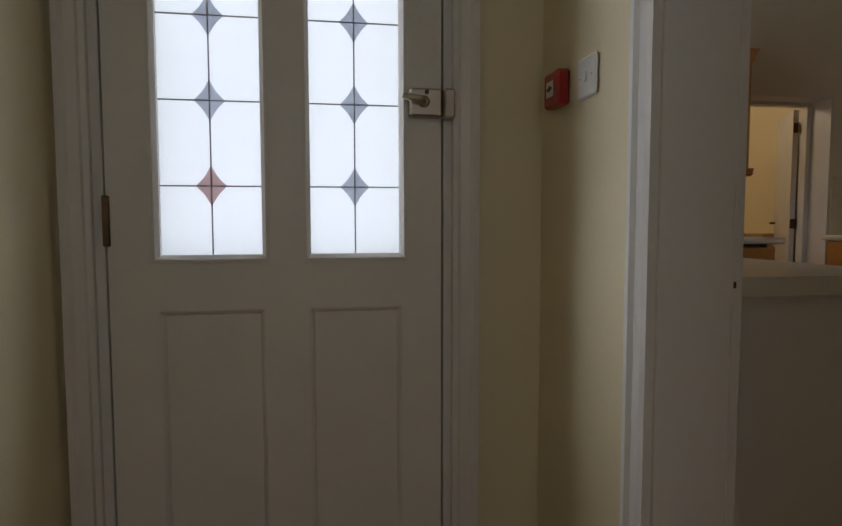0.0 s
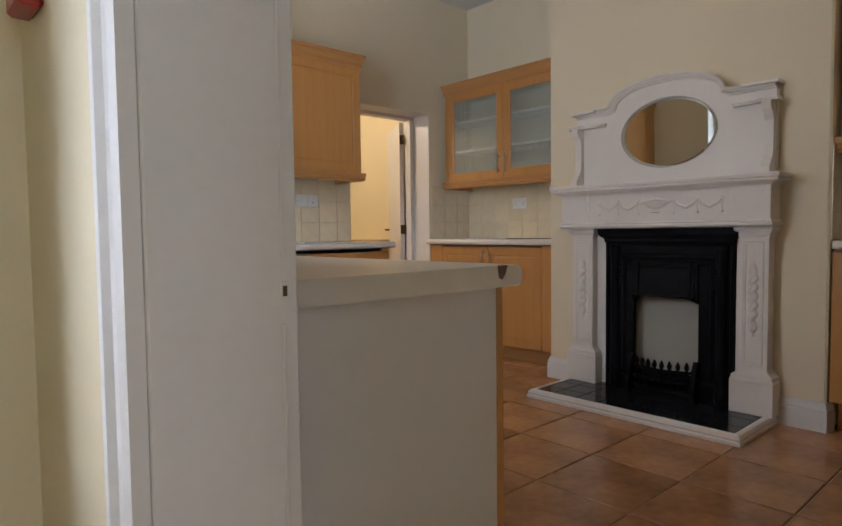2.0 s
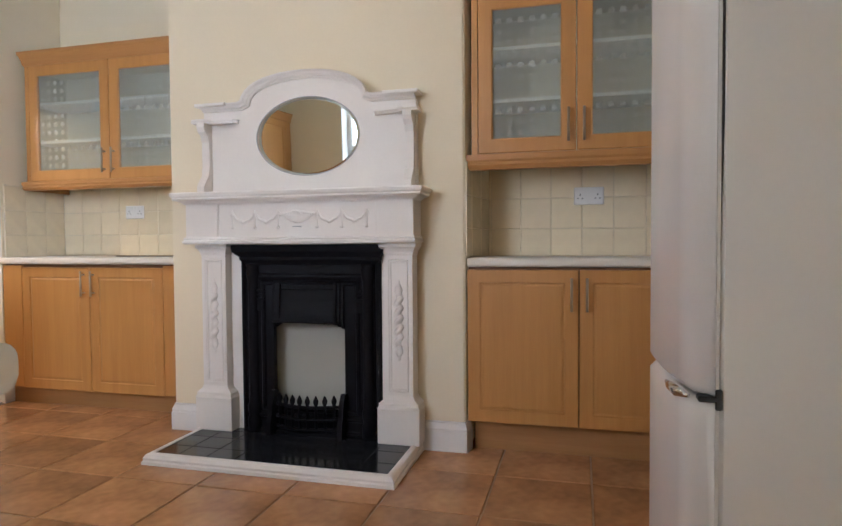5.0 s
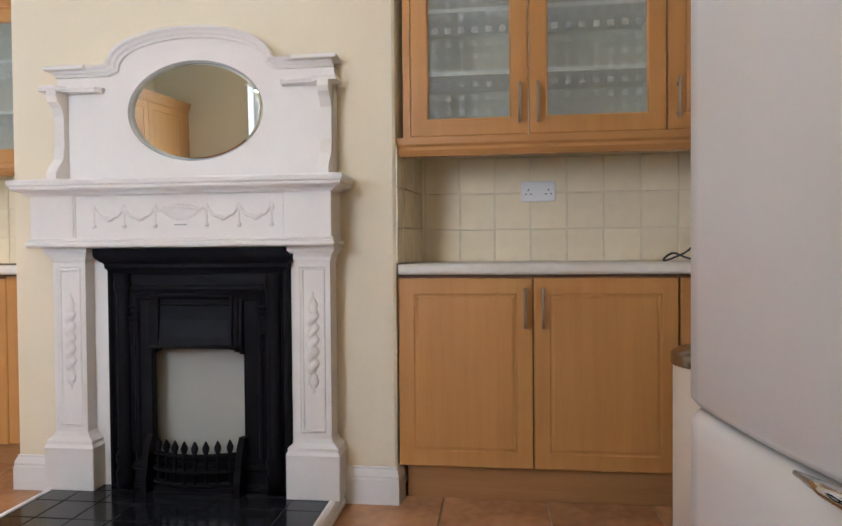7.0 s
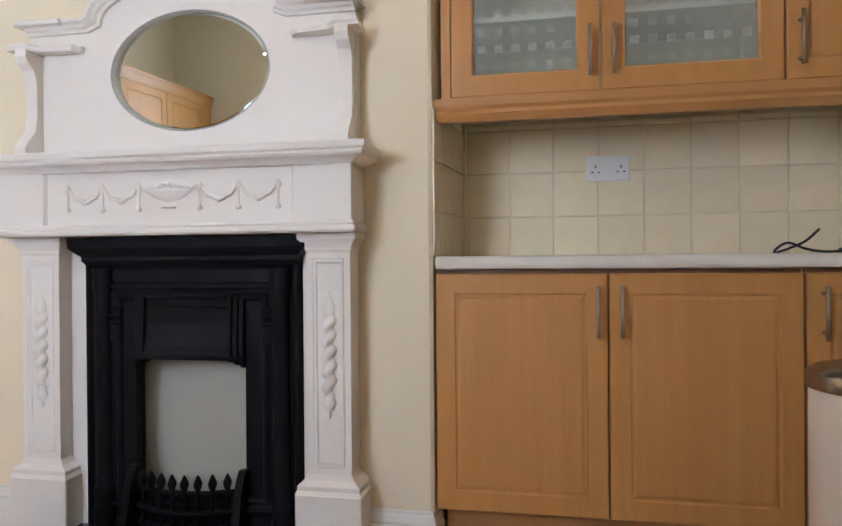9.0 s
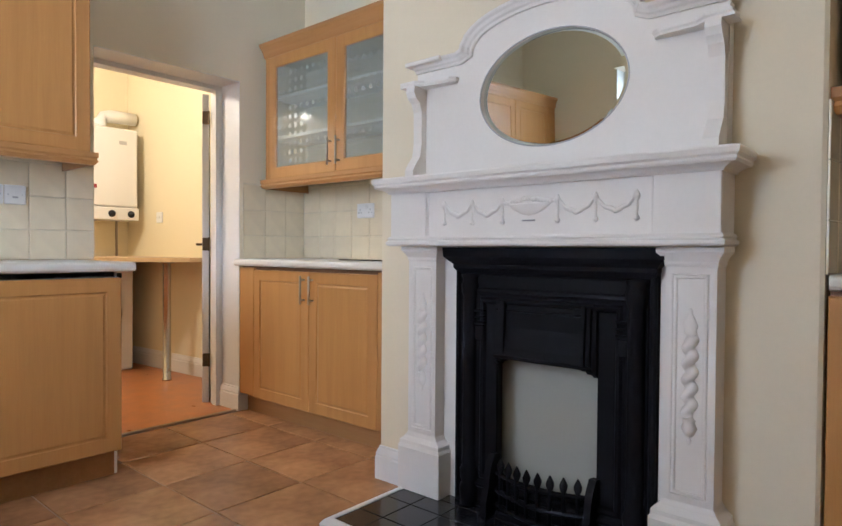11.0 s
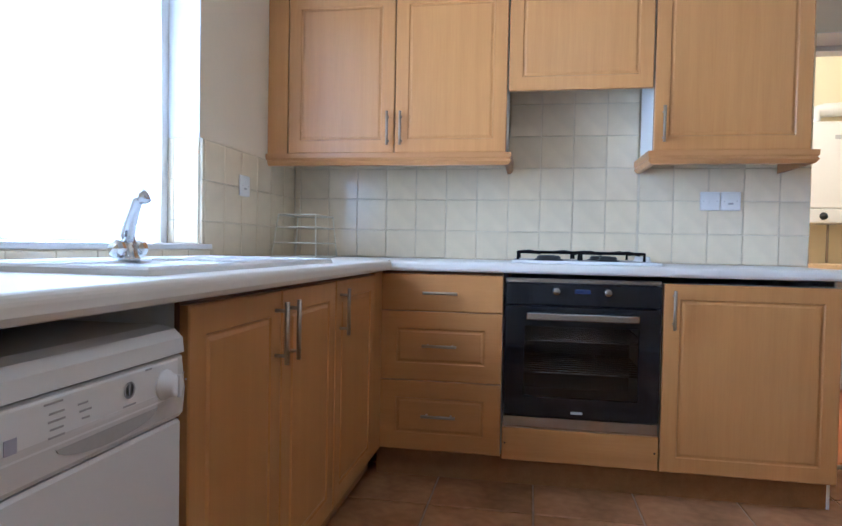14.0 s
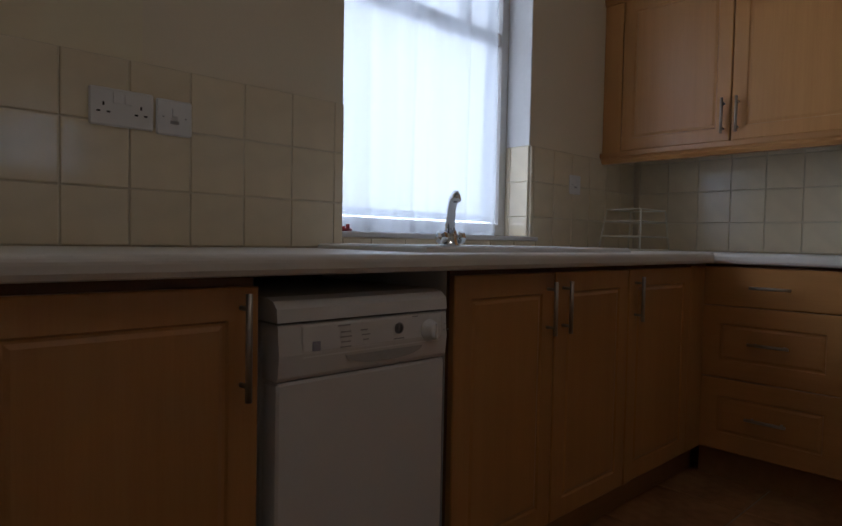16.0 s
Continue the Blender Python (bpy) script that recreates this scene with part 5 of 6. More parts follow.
part("transom", bm, GLOSS, wd, "white cross rail")
bm = bmesh.new()
fbox(bm, f, 1.18, 1.22, 1.862, WZ1 - 0.06, 0.005, 0.055, 0.004)
part("mullion", bm, GLOSS, wd)
bm = bmesh.new()
tube(bm, [(1.12, -0.17, 1.83), (1.12, -0.15, 1.83), (1.12, -0.145, 1.87)], 0.008, 8)
part("window_catch", bm, NICKEL, wd, "small window catch", True)
for z0, z1 in ((WZ0 + 0.08, 1.798), (1.862, WZ1 - 0.06)):
    bm = bmesh.new()
    fbox(bm, f, WX0 + 0.058, WX1 - 0.058, z0, z1, 0.02, 0.025)
    p_ = part("pane", bm, PANE, wd, "clear glass pane")
    p_.visible_shadow = False
bm = bmesh.new()
box(bm, WX0 + 0.001, WX1 - 0.001, -0.235, 0.006, WZ0, WZ0 + 0.018, 0.003)
part("window_sill", bm, GLOSS, wd, "white tiled sill board")
bm = bmesh.new()
loops = []
random.seed(8)
for j, z in enumerate([WZ0 + 0.02 + (WZ1 - WZ0 - 0.05) * k / 10 for k in range(11)]):
    row = []
    for k in range(121):
        s_ = k / 120
        x = WX0 + 0.15 + (WX1 - WX0 - 0.16) * s_
        row.append((x, -0.125 + 0.022 * math.sin(s_ * 25 + 1.6 * math.sin(s_ * 7)) + 0.007 * math.sin(s_ * 57 + 1) + 0.004 * math.sin(j * 0.6 + s_ * 20), z))
    loops.append(row)
loft(bm, loops, False, False)
cu = single("net_curtain", bm, CURTAIN_M, "sheer white net curtain in soft folds at the window", "curtain", smooth=True)
bm = bmesh.new()
tube(bm, [(WX0 + 0.14, -0.125, WZ1 - 0.03), (WX1 - 0.008, -0.125, WZ1 - 0.03)], 0.004, 8)
part("curtain_wire", bm, PLASTIC, cu, "thin white wire", True)
pg = thing("clothes_peg", "small red plastic clip lying on the window sill", "clip", (1.93, -0.03, WZ0 + 0.018))
bm = bmesh.new()
box(bm, 1.905, 1.955, -0.045, -0.032, WZ0 + 0.0185, WZ0 + 0.028, 0.003)
box(bm, 1.918, 1.926, -0.045, -0.03, WZ0 + 0.0275, WZ0 + 0.042, 0.002)
box(bm, 1.936, 1.942, -0.045, -0.03, WZ0 + 0.0275, WZ0 + 0.036, 0.002)
part("jaw", bm, RED, pg)

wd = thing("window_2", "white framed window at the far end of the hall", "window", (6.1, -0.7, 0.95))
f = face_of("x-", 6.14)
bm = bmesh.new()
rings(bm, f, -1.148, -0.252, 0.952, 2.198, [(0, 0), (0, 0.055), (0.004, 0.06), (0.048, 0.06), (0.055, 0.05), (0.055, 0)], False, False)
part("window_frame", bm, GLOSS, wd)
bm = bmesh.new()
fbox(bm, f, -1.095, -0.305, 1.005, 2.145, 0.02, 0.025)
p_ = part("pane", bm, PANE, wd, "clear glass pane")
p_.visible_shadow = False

# ---- sink, tap, hob ----
sk = thing("sink", "white composite sink and drainer set into the worktop", "sink", (1.6, 0.3, 0.91))
bm = bmesh.new()
f = face_of("z+", 0.9102)
rings(bm, f, 1.14, 2.12, 0.085, 0.545, [(0, 0), (0.002, 0.010), (0.008, 0.015), (0.030, 0.012), (0.036, 0.008)], False, True)
fbox(bm, f, 1.176, 1.62, 0.121, 0.509, 0.002, 0.0082)
fbox(bm, f, 2.05, 2.084, 0.121, 0.509, 0.002, 0.0082)
fbox(bm, f, 1.62, 2.05, 0.121, 0.165, 0.002, 0.0082)
rings(bm, f, 1.62, 2.05, 0.165, 0.509, [(0, 0.008), (0.006, 0.002), (0.012, 0.0012)], True, False)
part("rim", bm, SINK, sk, "raised white rim and bowl")
for k in range(7):
    bm = bmesh.new()
    y = 0.19 + 0.045 * k
    tube(bm, [(1.20, y, 0.9185), (1.58, y, 0.9185)], 0.005, 6)
    part("drainer_rib", bm, SINK, sk, smooth=True)
tp = thing("mixer_tap", "chrome mixer tap with two cross heads at the sink", "tap", (1.655, 0.15, 0.9185))
bm = bmesh.new()
TX, TY = 1.640, 0.155
lathe(bm, TX, TY, [(0.034, 0.919), (0.034, 0.926), (0.028, 0.934), (0.026, 0.958), (0.022, 0.972), (0.017, 0.980)], 20)
tube(bm, [(TX, TY, 0.962), (TX + 0.022, TY + 0.022, 1.00), (TX + 0.050, TY + 0.055, 1.045), (TX + 0.068, TY + 0.080, 1.076), (TX + 0.078, TY + 0.098, 1.084), (TX + 0.084, TY + 0.110, 1.066)], [0.018, 0.0165, 0.015, 0.0145, 0.014, 0.0145], 14)
part("spout", bm, CHROME, tp, "tall swan-neck spout", True)
for s in (-1, 1):
    bm = bmesh.new()
    lathe(bm, TX + s * 0.018, TY + 0.005, [(0.011, 0), (0.011, s * 0.012), (0.022, s * 0.018), (0.024, s * 0.032), (0.016, s * 0.040), (0, s * 0.042)], 8, "x", 0.950)
    part("tap_head", bm, CHROME, tp, "faceted chrome tap head")
hb_ = thing("gas_hob", "white gas hob with black pan supports", "hob", (0.32, 1.39, 0.91))
bm = bmesh.new()
box(bm, 0.085, 0.575, 1.11, 1.69, 0.9104, 0.922, 0.004)
part("hob_plate", bm, SINK, hb_, "white enamel hob plate")
for (x, y, r) in ((0.21, 1.26, 0.04), (0.21, 1.50, 0.05), (0.45, 1.26, 0.05), (0.45, 1.50, 0.036)):
    bm = bmesh.new()
    lathe(bm, x, y, [(r + 0.012, 0.922), (r + 0.012, 0.926), (r, 0.929), (r, 0.937), (r * 0.8, 0.942), (0, 0.942)], 18)
    part("burner", bm, BLACK, hb_, "black burner cap", True)
for y0, y1 in ((1.135, 1.375), (1.385, 1.625)):
    bm = bmesh.new()
    yc = (y0 + y1) / 2
    tube(bm, [(0.11, y0, 0.925), (0.11, y0, 0.955), (0.55, y0, 0.955), (0.55, y0, 0.925)], 0.006, 6)
    tube(bm, [(0.11, y1, 0.925), (0.11, y1, 0.955), (0.55, y1, 0.955), (0.55, y1, 0.925)], 0.006, 6)
    for x in (0.21, 0.45):
        for a, b in ((y0, yc - 0.03), (yc + 0.03, y1)):
            tube(bm, [(x, a, 0.955), (x, (a + b) / 2, 0.960), (x, b, 0.950)], 0.006, 6)
    for x in (0.11, 0.33, 0.55):
        tube(bm, [(x, y0, 0.955), (x, y1, 0.955)], 0.006, 6)
    part("pan_support", bm, IRON, hb_, "black cast pan support", True)
for k in range(4):
    bm = bmesh.new()
    lathe(bm, 0.20 + 0.075 * k, 1.658, [(0.017, 0.922), (0.017, 0.928), (0.013, 0.93), (0.012, 0.944), (0, 0.945)], 14)
    part("control_knob", bm, PLASTIC, hb_, "white control knob", True)

# ---- sockets and small things ----
faceplate("switched_outlet", face_of("x+", 0.0095), 2.005, 1.207, 0.088, 0.088, "switch", "white single switch plate on the oven wall tiles", "switch")
faceplate("switched_outlet", face_of("x+", 0.0095), 2.095, 1.207, 0.088, 0.088, "fuse", "white fused outlet plate on the oven wall tiles", "switch")
faceplate("double_socket", face_of("y-", 3.4305), 3.553, 1.213, 0.146, 0.088, "double", "white double socket on the wide alcove tiles", "socket")
faceplate("double_socket", face_of("y-", 3.7505), 0.595, 1.203, 0.146, 0.088, "double", "white double socket on the chimney alcove tiles", "socket")
faceplate("double_socket", face_of("y+", 0.0095), 2.632, 1.240, 0.146, 0.09, "double", "white double socket on the tiles beside the window", "socket")
faceplate("switched_outlet", face_of("y+", 0.0095), 2.508, 1.236, 0.09, 0.09, "fuse", "white fused outlet beside the double socket", "switch")
faceplate("switched_outlet", face_of("y+", -0.0405), 0.60, 1.215, 0.09, 0.09, "fuse", "white fused outlet in the worktop corner", "switch")

rk = thing("plate_rack", "cream wire corner rack standing on the worktop", "wire rack", (0.38, 0.16, 0.91))
WIRE = paint("cream coated wire", (0.72, 0.68, 0.55), 0.4, vary=0.03)
for k, z in enumerate((0.914, 0.975, 1.045, 1.10)):
    bm = bmesh.new()
    g = 0.012 * k
    x0, x1, y0, y1 = 0.25 + g * 0.4, 0.53 - g, 0.06 + g * 0.5, 0.27 - g * 0.5
    pts = [(x0, y0), (x1, y0), (x1 + 0.01, y1), (x0, y1), (x0, y0)]
    tube(bm, [(a, b, z) for a, b in pts], 0.0035, 6)
    part("wire_tier", bm, WIRE, rk, smooth=True)
for a, b in (((0.25, 0.06), (0.265, 0.077)), ((0.53, 0.06), (0.494, 0.077)), ((0.54, 0.27), (0.504, 0.253)), ((0.25, 0.27), (0.265, 0.253))):
    bm = bmesh.new()
    tube(bm, [(*a, 0.912), (*b, 1.102)], 0.0035, 6)
    part("upright", bm, WIRE, rk, smooth=True)
gb = thing("glass_worktop_saver", "thin glass worktop saver lying in the alcove", "chopping board", (0.95, 3.6, 0.91))
bm = bmesh.new()
box(bm, 0.72, 1.22, 3.42, 3.72, 0.9105, 0.9165, 0.002)
part("board", bm, BOARD_GLASS, gb)
cb = thing("black_cable", "loose black cable looped on the alcove worktop", "cable", (4.05, 3.3, 0.91))
bm = bmesh.new()
pts = [(4.09, 3.26, 0.985), (4.05, 3.27, 0.945), (3.985, 3.30, 0.9145), (3.98, 3.29, 0.925), (4.01, 3.28, 0.944), (4.06, 3.28, 0.925), (4.11, 3.27, 0.915), (4.165, 3.27, 0.918)]
fine_ = []
for i in range(len(pts) - 1):
    p0, p1, p2, p3 = (Vector(pts[max(0, min(len(pts) - 1, i + k))]) for k in (-1, 0, 1, 2))
    for k in range(5):
        s_ = k / 5
        fine_.append(0.5 * ((2 * p1) + (p2 - p0) * s_ + (2 * p0 - 5 * p1 + 4 * p2 - p3) * s_ ** 2 + (3 * p1 - p0 - 3 * p2 + p3) * s_ ** 3))
tube(bm, fine_ + [Vector(pts[-1])], 0.0042, 8)
part("loop", bm, BLACK, cb, smooth=True)
bm = bmesh.new()
tube(bm, [(4.165 + 0.075 * math.sin(a), 3.27, 0.918 + 0.075 * (1 - math.cos(a)) * 1.02) for a in [2.6 * k / 16 for k in range(17)]], 0.0045, 8)
tube(bm, [(4.150, 3.27, 0.918), (4.18, 3.27, 0.921)], 0.008, 8)
part("lead", bm, BLACK, cb, smooth=True)
cb.location.x += 0.06

bn = thing("pedal_bin", "cream round pedal bin with a steel lid", "bin", (4.08, 2.80, FZ))
BX, BY = 4.075, 2.80
bm = bmesh.new()
lathe(bm, BX, BY, [(0.0, FZ + 0.02), (0.134, FZ + 0.02), (0.138, FZ + 0.03), (0.138, 0.585), (0.136, 0.59), (0.0, 0.59)], 36)
part("drum", bm, BINC, bn, smooth=True)
bm = bmesh.new()
lathe(bm, BX, BY, [(0.0, FZ), (0.142, FZ), (0.142, FZ + 0.018), (0.136, FZ + 0.022), (0, FZ + 0.022)], 36)
part("base_ring", bm, BLACK, bn, "black plastic foot ring")
bm = bmesh.new()
lathe(bm, BX, BY, [(0.0, 0.588), (0.142, 0.588), (0.144, 0.592), (0.144, 0.622), (0.140, 0.628), (0.120, 0.640), (0.07, 0.652), (0.0, 0.656)], 40)
part("lid", bm, STEEL, bn, "brushed steel domed lid", True)
bm = bmesh.new()
box(bm, BX - 0.16, BX - 0.13, BY - 0.05, BY - 0.01, FZ + 0.02, FZ + 0.03, 0.003)
part("pedal", bm, BLACK, bn, "small black pedal")

# ---- utility room ----
bm = bmesh.new()
box(bm, -0.275, -0.19, UY1 - 0.032, UY1 - 0.001, FZ, UZ - 0.03, 0.002)
box(bm, -0.275, -0.19, UY0 + 0.001, UY0 + 0.032, FZ, UZ - 0.03, 0.002)
box(bm, -0.275, -0.19, UY0 + 0.001, UY1 - 0.001, UZ - 0.03, UZ - 0.001, 0.002)
box(bm, -0.235, -0.19, UY1 - 0.045, UY1 - 0.032, FZ, UZ - 0.03, 0.002)
box(bm, -0.19, -0.001, UY1 - 0.004, UY1 - 0.0005, FZ, UZ - 0.002)
box(bm, -0.19, -0.001, UY0 + 0.001, UY1 - 0.005, UZ - 0.004, UZ - 0.0005)
structure("door_lining_utility", bm, GLOSS, "white gloss door frame of the utility doorway", "door frame")
ud_ = thing("utility_door", "open white flush door folded back into the utility", "door", (-0.285, 3.232, FZ))
bm = bmesh.new()
box(bm, -1.0, -0.285, 3.192, 3.232, FZ + 0.008, UZ - 0.04, 0.002)
part("leaf", bm, GLOSS, ud_, "white gloss leaf")
for z in (0.27, 0.998, 1.786):
    bm = bmesh.new()
    box(bm, -0.2845, -0.268, 3.194, 3.230, z - 0.04, z + 0.04, 0.002)
    tube(bm, [(-0.268, 3.232, z - 0.042), (-0.268, 3.232, z + 0.042)], 0.006, 8)
    part("hinge", bm, BRASS, ud_, "aged brass butt hinge")
bm = bmesh.new()
tube(bm, [(-0.94, 3.192, 1.0), (-0.94, 3.15, 1.0), (-0.86, 3.145, 1.0)], 0.009, 8)
part("lever_handle", bm, BRASS, ud_, "brass lever handle", True)
ud_.rotation_euler = (0, 0, radians(-31))
ut = thing("utility_worktop", "pale laminate corner worktop on a steel leg in the utility", "worktop", (-1.6, 3.3, FZ))
bm = bmesh.new()
poly = [(-2.118, 2.65), (-1.62, 2.65), (-1.15, 3.24), (-0.90, 3.44), (-0.88, UN(-0.88) - 0.002), (-2.118, UN(-2.118) - 0.002)]
loft(bm, [[(x, y, z) for x, y in poly] for z in (0.872, 0.902)])
part("tabletop", bm, wood("pale worktop", (0.60, 0.44, 0.25), (0.50, 0.35, 0.18), "x"), ut, "pale wood-effect top")
bm = bmesh.new()
lathe(bm, -1.13, 3.385, [(0.035, FZ + 0.002), (0.035, FZ + 0.012), (0.029, FZ + 0.016), (0.029, 0.860), (0.05, 0.862), (0.05, 0.871)], 20)
part("leg", bm, STEEL, ut, "round brushed steel leg", True)
wm = thing("washing_machine", "white front-loading washing machine with a dark porthole", "washing machine", (-1.95, 3.1, FZ))
f = face_of("x+", -1.70)
bm = bmesh.new()
box(bm, -2.11, -1.70, 2.80, 3.395, FZ + 0.01, 0.83, 0.012)
part("body", bm, ENAMEL, wm)
bm = bmesh.new()
lathe(bm, -1.699, 3.10, [(0.20, 0), (0.20, 0.012), (0.185, 0.022), (0.165, 0.022), (0.155, 0.012)], 36, "x", 0.46)
part("porthole_ring", bm, BLACK, wm, "black porthole ring", True)
bm = bmesh.new()
lathe(bm, -1.699, 3.10, [(0.158, 0), (0.150, 0.014), (0.10, 0.026), (0.0, 0.032)], 36, "x", 0.46)
part("porthole_glass", bm, OVEN_GLASS, wm, "dark domed porthole glass", True)
bm = bmesh.new()
fbox(bm, f, 2.81, 3.385, 0.715, 0.815, 0.0, 0.008, 0.003)
part("control_panel", bm, ENAMEL, wm)
bm = bmesh.new()
fbox(bm, f, 3.16, 3.30, 0.735, 0.775, 0.0085, 0.0095)
part("display", bm, OVEN_GLASS, wm, "dark display strip")
bo = thing("wall_boiler", "white wall-hung gas boiler with a flue elbow", "boiler", (-1.97, 3.25, 1.2))
BF = -1.80
f = face_of("x+", BF)
bm = bmesh.new()
box(bm, -2.118, BF, 3.10, 3.48, 1.30, 1.93, 0.012)
part("case", bm, ENAMEL, bo)
bm = bmesh.new()
box(bm, -2.118, BF + 0.006, 3.10, 3.485, 1.195, 1.296, 0.006)
part("control_panel", bm, ENAMEL, bo, "white lower panel")
for y in (3.27, 3.42):
    bm = bmesh.new()
    lathe(bm, BF + 0.0062, y, [(0.028, 0), (0.028, 0.004), (0.020, 0.006), (0.018, 0.02), (0, 0.021)], 18, "x", 1.245)
    part("control_knob", bm, BLACK, bo, "dark round knob", True)
bm = bmesh.new()
fbox(bm, f, 3.33, 3.39, 1.80, 1.83, 0.0005, 0.0012)
part("badge", bm, GREY_MARK, bo, "small grey badge")
bm = bmesh.new()
fbox(bm, f, 3.12, 3.16, 1.44, 1.47, 0.0005, 0.0012)
part("warning_sticker", bm, RED, bo, "small red sticker")
bm = bmesh.new()
tube(bm, [(-1.97, 3.25, 1.932), (-1.97, 3.25, 1.99), (-1.97, 3.28, 2.03), (-1.97, 3.33, 2.045), (-1.97, 3.53, 2.05)], 0.052, 18)
part("flue", bm, PLASTIC, bo, "white elbow flue pipe", True)
for y in (3.20, 3.40):
    bm = bmesh.new()
    tube(bm, [(-2.02, y, 1.195), (-2.02, y, 1.12), (-2.02, y, 0.905)], 0.009, 8)
    part("supply_pipe", bm, NICKEL, bo, "thin copper supply pipe", True)
us = faceplate("utility_socket", face_of("y-", UN(-1.62) - 0.0005), -1.62, 1.222, 0.088, 0.088, "switch", "cream outlet plate on the utility wall", "socket")
uw = faceplate("utility_switch", face_of("y-", UN(-0.78) - 0.0005), -0.78, 1.17, 0.146, 0.088, "double", "cream double socket on the utility wall", "socket")

us.rotation_euler = uw.rotation_euler = (0, 0, math.atan(0.075))

# ---- skirtings ----
SKIRT = [(0, FZ), (0.018, FZ), (0.018, 0.085), (0.014, 0.092), (0.016, 0.100), (0.010, 0.118), (0.006, 0.124), (0.006, 0.132), (0, 0.134)]
bm = bmesh.new()
moulding(bm, [(CB0, 3.315), (CB0, CY), (1.612, CY)], SKIRT[::-1])
moulding(bm, [(2.785, CY), (CB1 - 0.006, CY), (CB1 + 0.006, 3.11)], SKIRT[::-1])
structure("skirting_chimney", bm, GLOSS, "white moulded skirting on the chimney breast", "skirting")
bm = bmesh.new()
moulding(bm, [(-0.19, UY1 - 0.004), (0.0, UY1 - 0.004), (0.0, 3.315)], SKIRT[::-1])
structure("skirting_utility_doorway", bm, GLOSS, "white moulded skirting wrapping the doorway reveal", "skirting")
bm = bmesh.new()
moulding(bm, [(-2.118, UN(-2.118) - 0.001), (-0.30, UN(-0.30) - 0.001)], SKIRT)
structure("skirting_utility", bm, GLOSS, "cream painted skirting in the utility", "skirting")
bm = bmesh.new()
moulding(bm, [(2.618, -0.31), (2.618, -0.102), (DX0 - 0.08, -0.102)], SKIRT)
structure("skirting_hall", bm, GLOSS, "white moulded skirting in the hall", "skirting")

# ---- tiles ----
tile_meshes = {}


def tile_piece(f, key, u0, u1, v0, v1, w0, thick, material, parent, name="tile", edge=0.0022, gap=0.0016):
    """One pillowed tile; alike sizes share one mesh."""
    du, dv = u1 - u0 - 2 * gap, v1 - v0 - 2 * gap
    if du < 0.006 or dv < 0.006:
        return
    k = (key, round(du, 4), round(dv, 4), material.name)
    if k not in tile_meshes:
        bm = bmesh.new()
        g = face_of(key, 0)
        rings(bm, g, -du / 2, du / 2, -dv / 2, dv / 2, [(0, 0), (0, thick - edge), (edge * 0.5, thick - edge * 0.3), (edge * 1.6, thick)], True, False)
        tile_meshes[k] = mesh_of(name, bm, material)
    ob = new(name, tile_meshes[k])
    ob.parent = parent
    a = f((u0 + u1) / 2, (v0 + v1) / 2, w0)
    ob.location = Vector(a) - wloc(parent)
    ob.rotation_euler = [random.uniform(-0.004, 0.004) for _ in range(3)]
    return ob


random.seed(21)


def lines(first, pitch, a, b):
    k0 = math.ceil((a - first) / pitch - 1e-6)
    out = [a]
    v = first + k0 * pitch
    while v < b - 1e-6:
        if v - out[-1] > 0.004:
            out.append(v)
        v += pitch
    return out + [b]


def splashback(name, key, pos, fields, first_u, pitch, label):
    """Grout bed and single tiles over each field (u0, u1, v0, v1)."""
    f = face_of(key, pos)
    bm = bmesh.new()
    for u0, u1, v0, v1 in fields:
        fbox(bm, f, u0, u1, v0, v1, 0.0005, 0.0055)
    bed = structure(name, bm, GROUT, label, "splashback")
    for u0, u1, v0, v1 in fields:
        us, vs = lines(first_u, pitch, u0, u1), lines(0.8955, 0.1555, v0, v1)
        for a, b in zip(us, us[1:]):
            for c, d in zip(vs, vs[1:]):
                tile_piece(f, key, a, b, c, d, 0.0035, 0.006, TILE, bed)


bm = bmesh.new()
cheek = [(CB1 + 0.0005, 3.056), (3.042, 3.4395), (CB1 + 0.0005, 3.4395)]
loft(bm, [[(x, y, z) for x, y in cheek] for z in (0.9115, CEIL_Z - 0.001)])
cheek_wall = structure("wall_alcove_cheek", bm, WALL, "cream plastered and tiled cheek of the chimney breast", "wall")
lean = math.atan2(3.042 - CB1, 3.4395 - 3.056)
for v0, v1 in zip((0.911, 1.051, 1.2065), (1.051, 1.2065, 1.362)):
    for a, b in ((0.002, 0.085), (0.085, 0.237), (0.237, 0.386)):
        tile_piece(lambda u, v, w: (CB1 + 0.0005 + u * math.sin(lean) + w * math.cos(lean), 3.056 + u * math.cos(lean) - w * math.sin(lean), v), "x+", a, b, v0, v1, 0.001, 0.006, TILE, cheek_wall).rotation_euler = (0, 0, -lean)
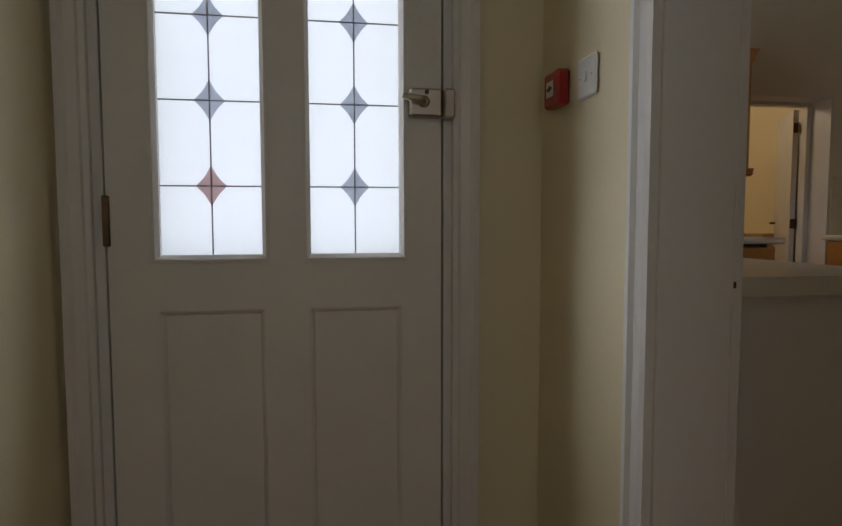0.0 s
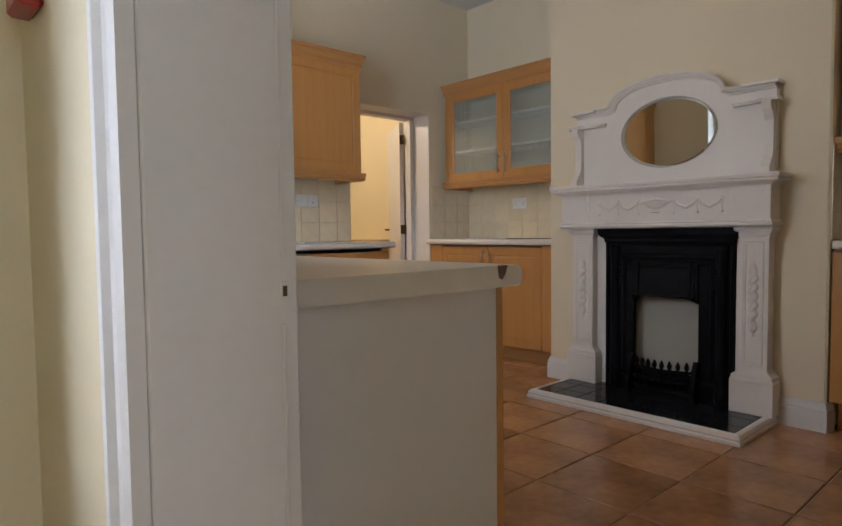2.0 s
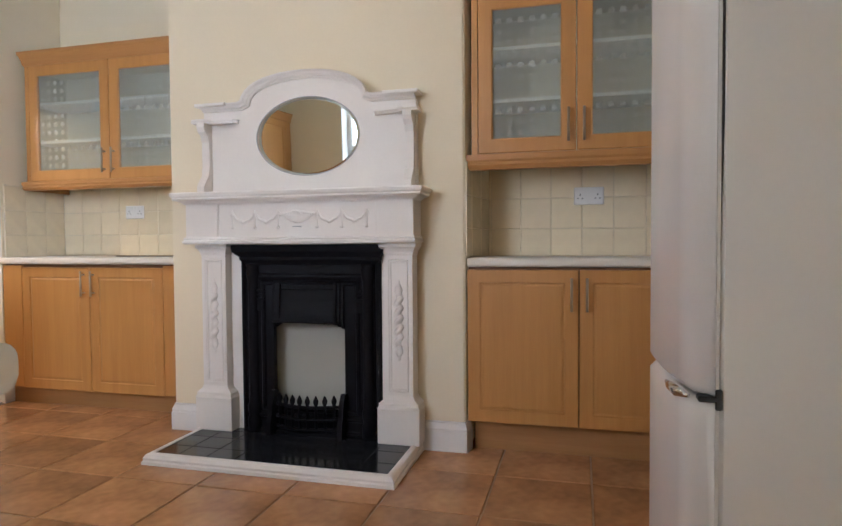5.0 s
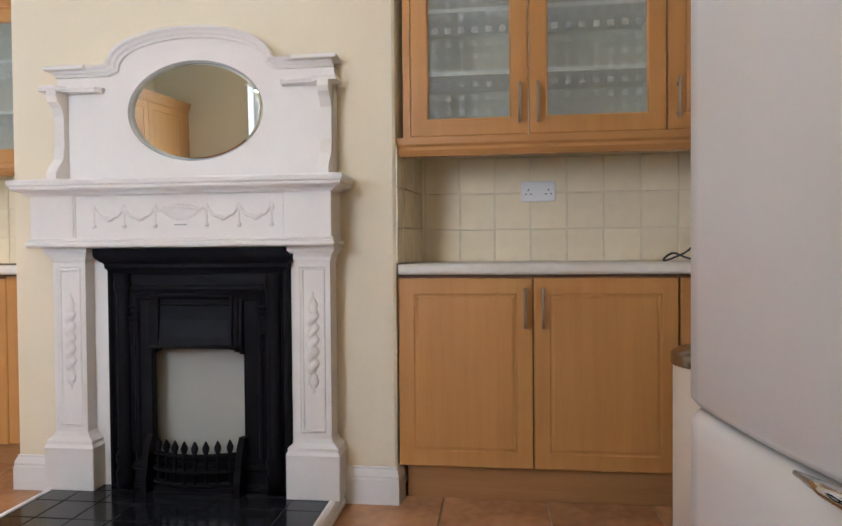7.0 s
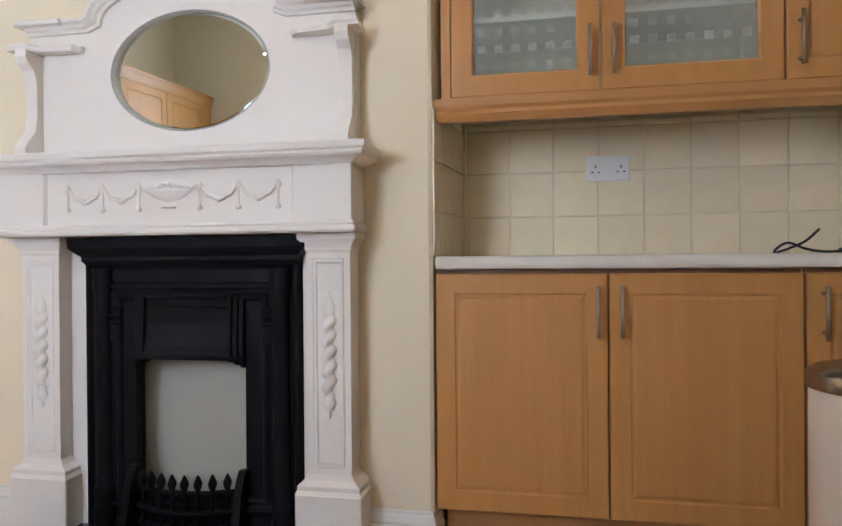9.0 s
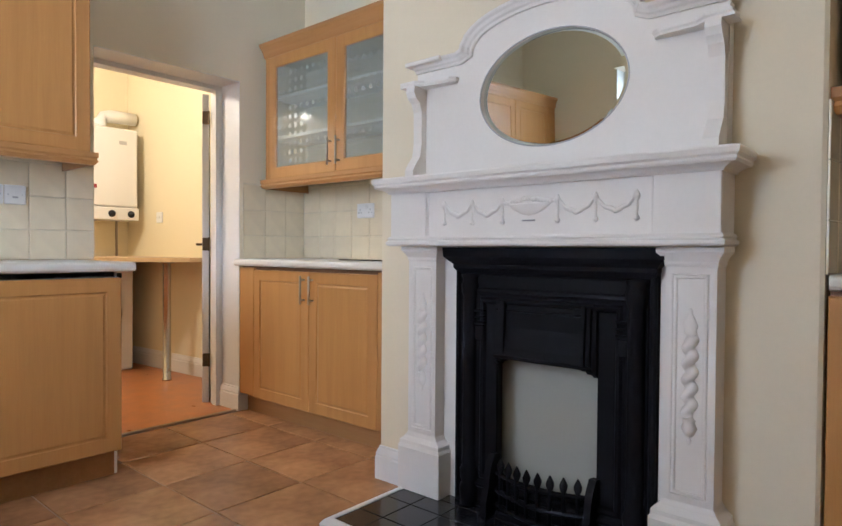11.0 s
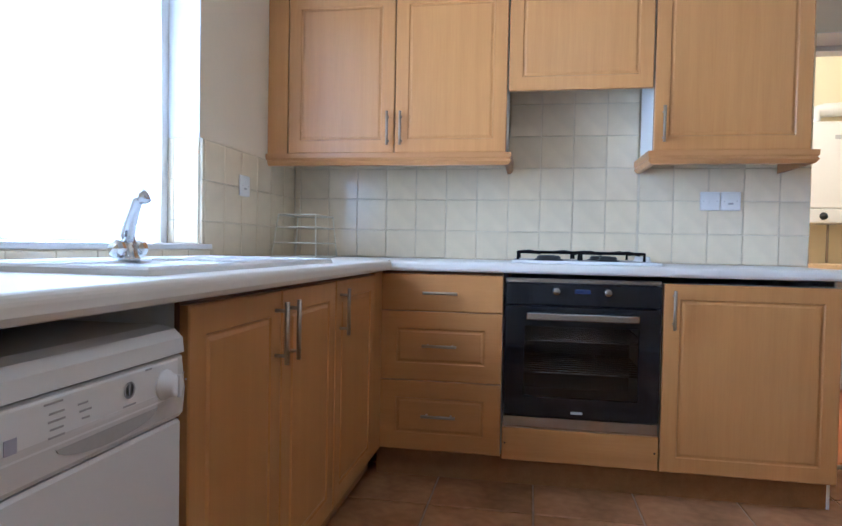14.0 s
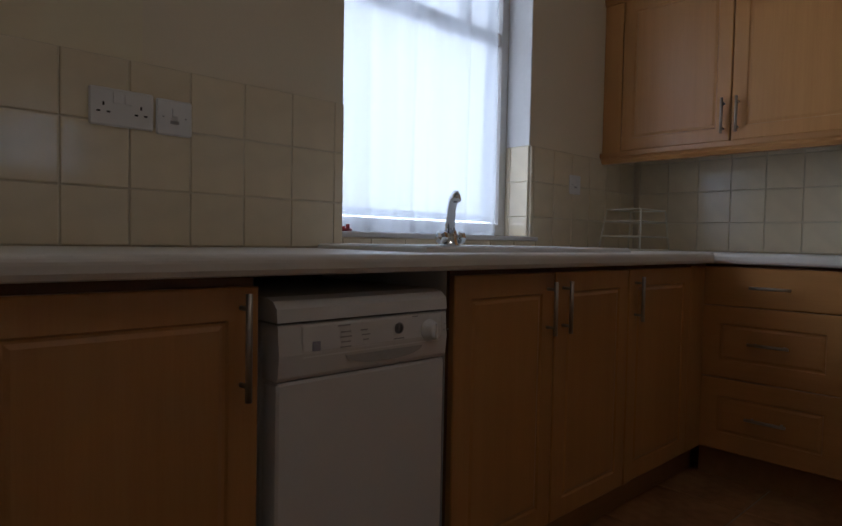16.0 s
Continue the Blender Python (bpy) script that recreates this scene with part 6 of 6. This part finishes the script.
splashback("splashback_oven_wall", "x+", 0.0, [(-0.04, 1.072, 0.911, 1.391), (1.072, 1.683, 0.911, 1.812), (1.683, 2.438, 0.911, 1.391)], 1.226, 0.1545, "cream glazed tile splashback behind the hob")
splashback("splashback_corner", "y+", -0.05, [(0.01, WX0, 0.911, 1.362)], 0.01, 0.1505, "cream glazed tile splashback in the worktop corner")
splashback("splashback_window_wall", "y+", 0.0, [(WX0, WX1, 0.911, WZ0 - 0.002), (WX1, 3.12, 0.911, 1.362)], 2.312, 0.1505, "cream glazed tile splashback under the window")
splashback("splashback_wide_alcove", "y-", 3.44, [(3.046, 4.318, 0.911, 1.385)], 3.52, 0.153, "cream glazed tile splashback in the wide alcove")
splashback("splashback_chimney_alcove", "y-", 3.76, [(0.0, 1.41, 0.911, 1.385)], 0.62, 0.153, "cream glazed tile splashback in the chimney alcove")
splashback("splashback_alcove_side", "x+", 0.0, [(3.29, 3.75, 0.911, 1.37)], 3.75, 0.153, "cream glazed tiles on the alcove side wall")
splashback("splashback_wide_alcove_side", "x-", 4.318, [(3.06, 3.43, 0.911, 1.385)], 3.43, 0.153, "cream glazed tiles on the wide alcove side wall")
f = face_of("x-", WX0 + 0.0)
splashback("splashback_reveal", "x+", WX0, [(-0.17, -0.051, WZ0 + 0.02, 1.362)], 0.0, 0.152, "cream glazed tiles on the window reveal")

# hearth tiles
f = face_of("z+", 0.028)
hx, hy = [1.613 + 0.1425 * k for k in range(9)], [2.558, 2.70, 2.845, 2.95, 3.04]
for a, b in zip(hx, hx[1:]):
    for c, d in zip(hy, hy[1:]):
        tile_piece(f, "z+", max(a, 1.618), min(b, 2.772), c + 0.005, d + 0.005 if d < 3 else 3.045, 0.0, 0.008, HEARTH, hearth, "hearth_tile", 0.0015, 0.0012)

# floor tiles
f = face_of("z+", FZ - 0.006)
fx_, fy_ = lines(1.981, 0.3945, 0.0, 4.34), lines(2.40, 0.3945, 0.0, 3.44)
for a, b in zip(fx_, fx_[1:]):
    for c, d in zip(fy_, fy_[1:]):
        tile_piece(f, "z+", a, b, c, d, -0.004, 0.010, TERRA, floor, "floor_tile", 0.003, 0.004)
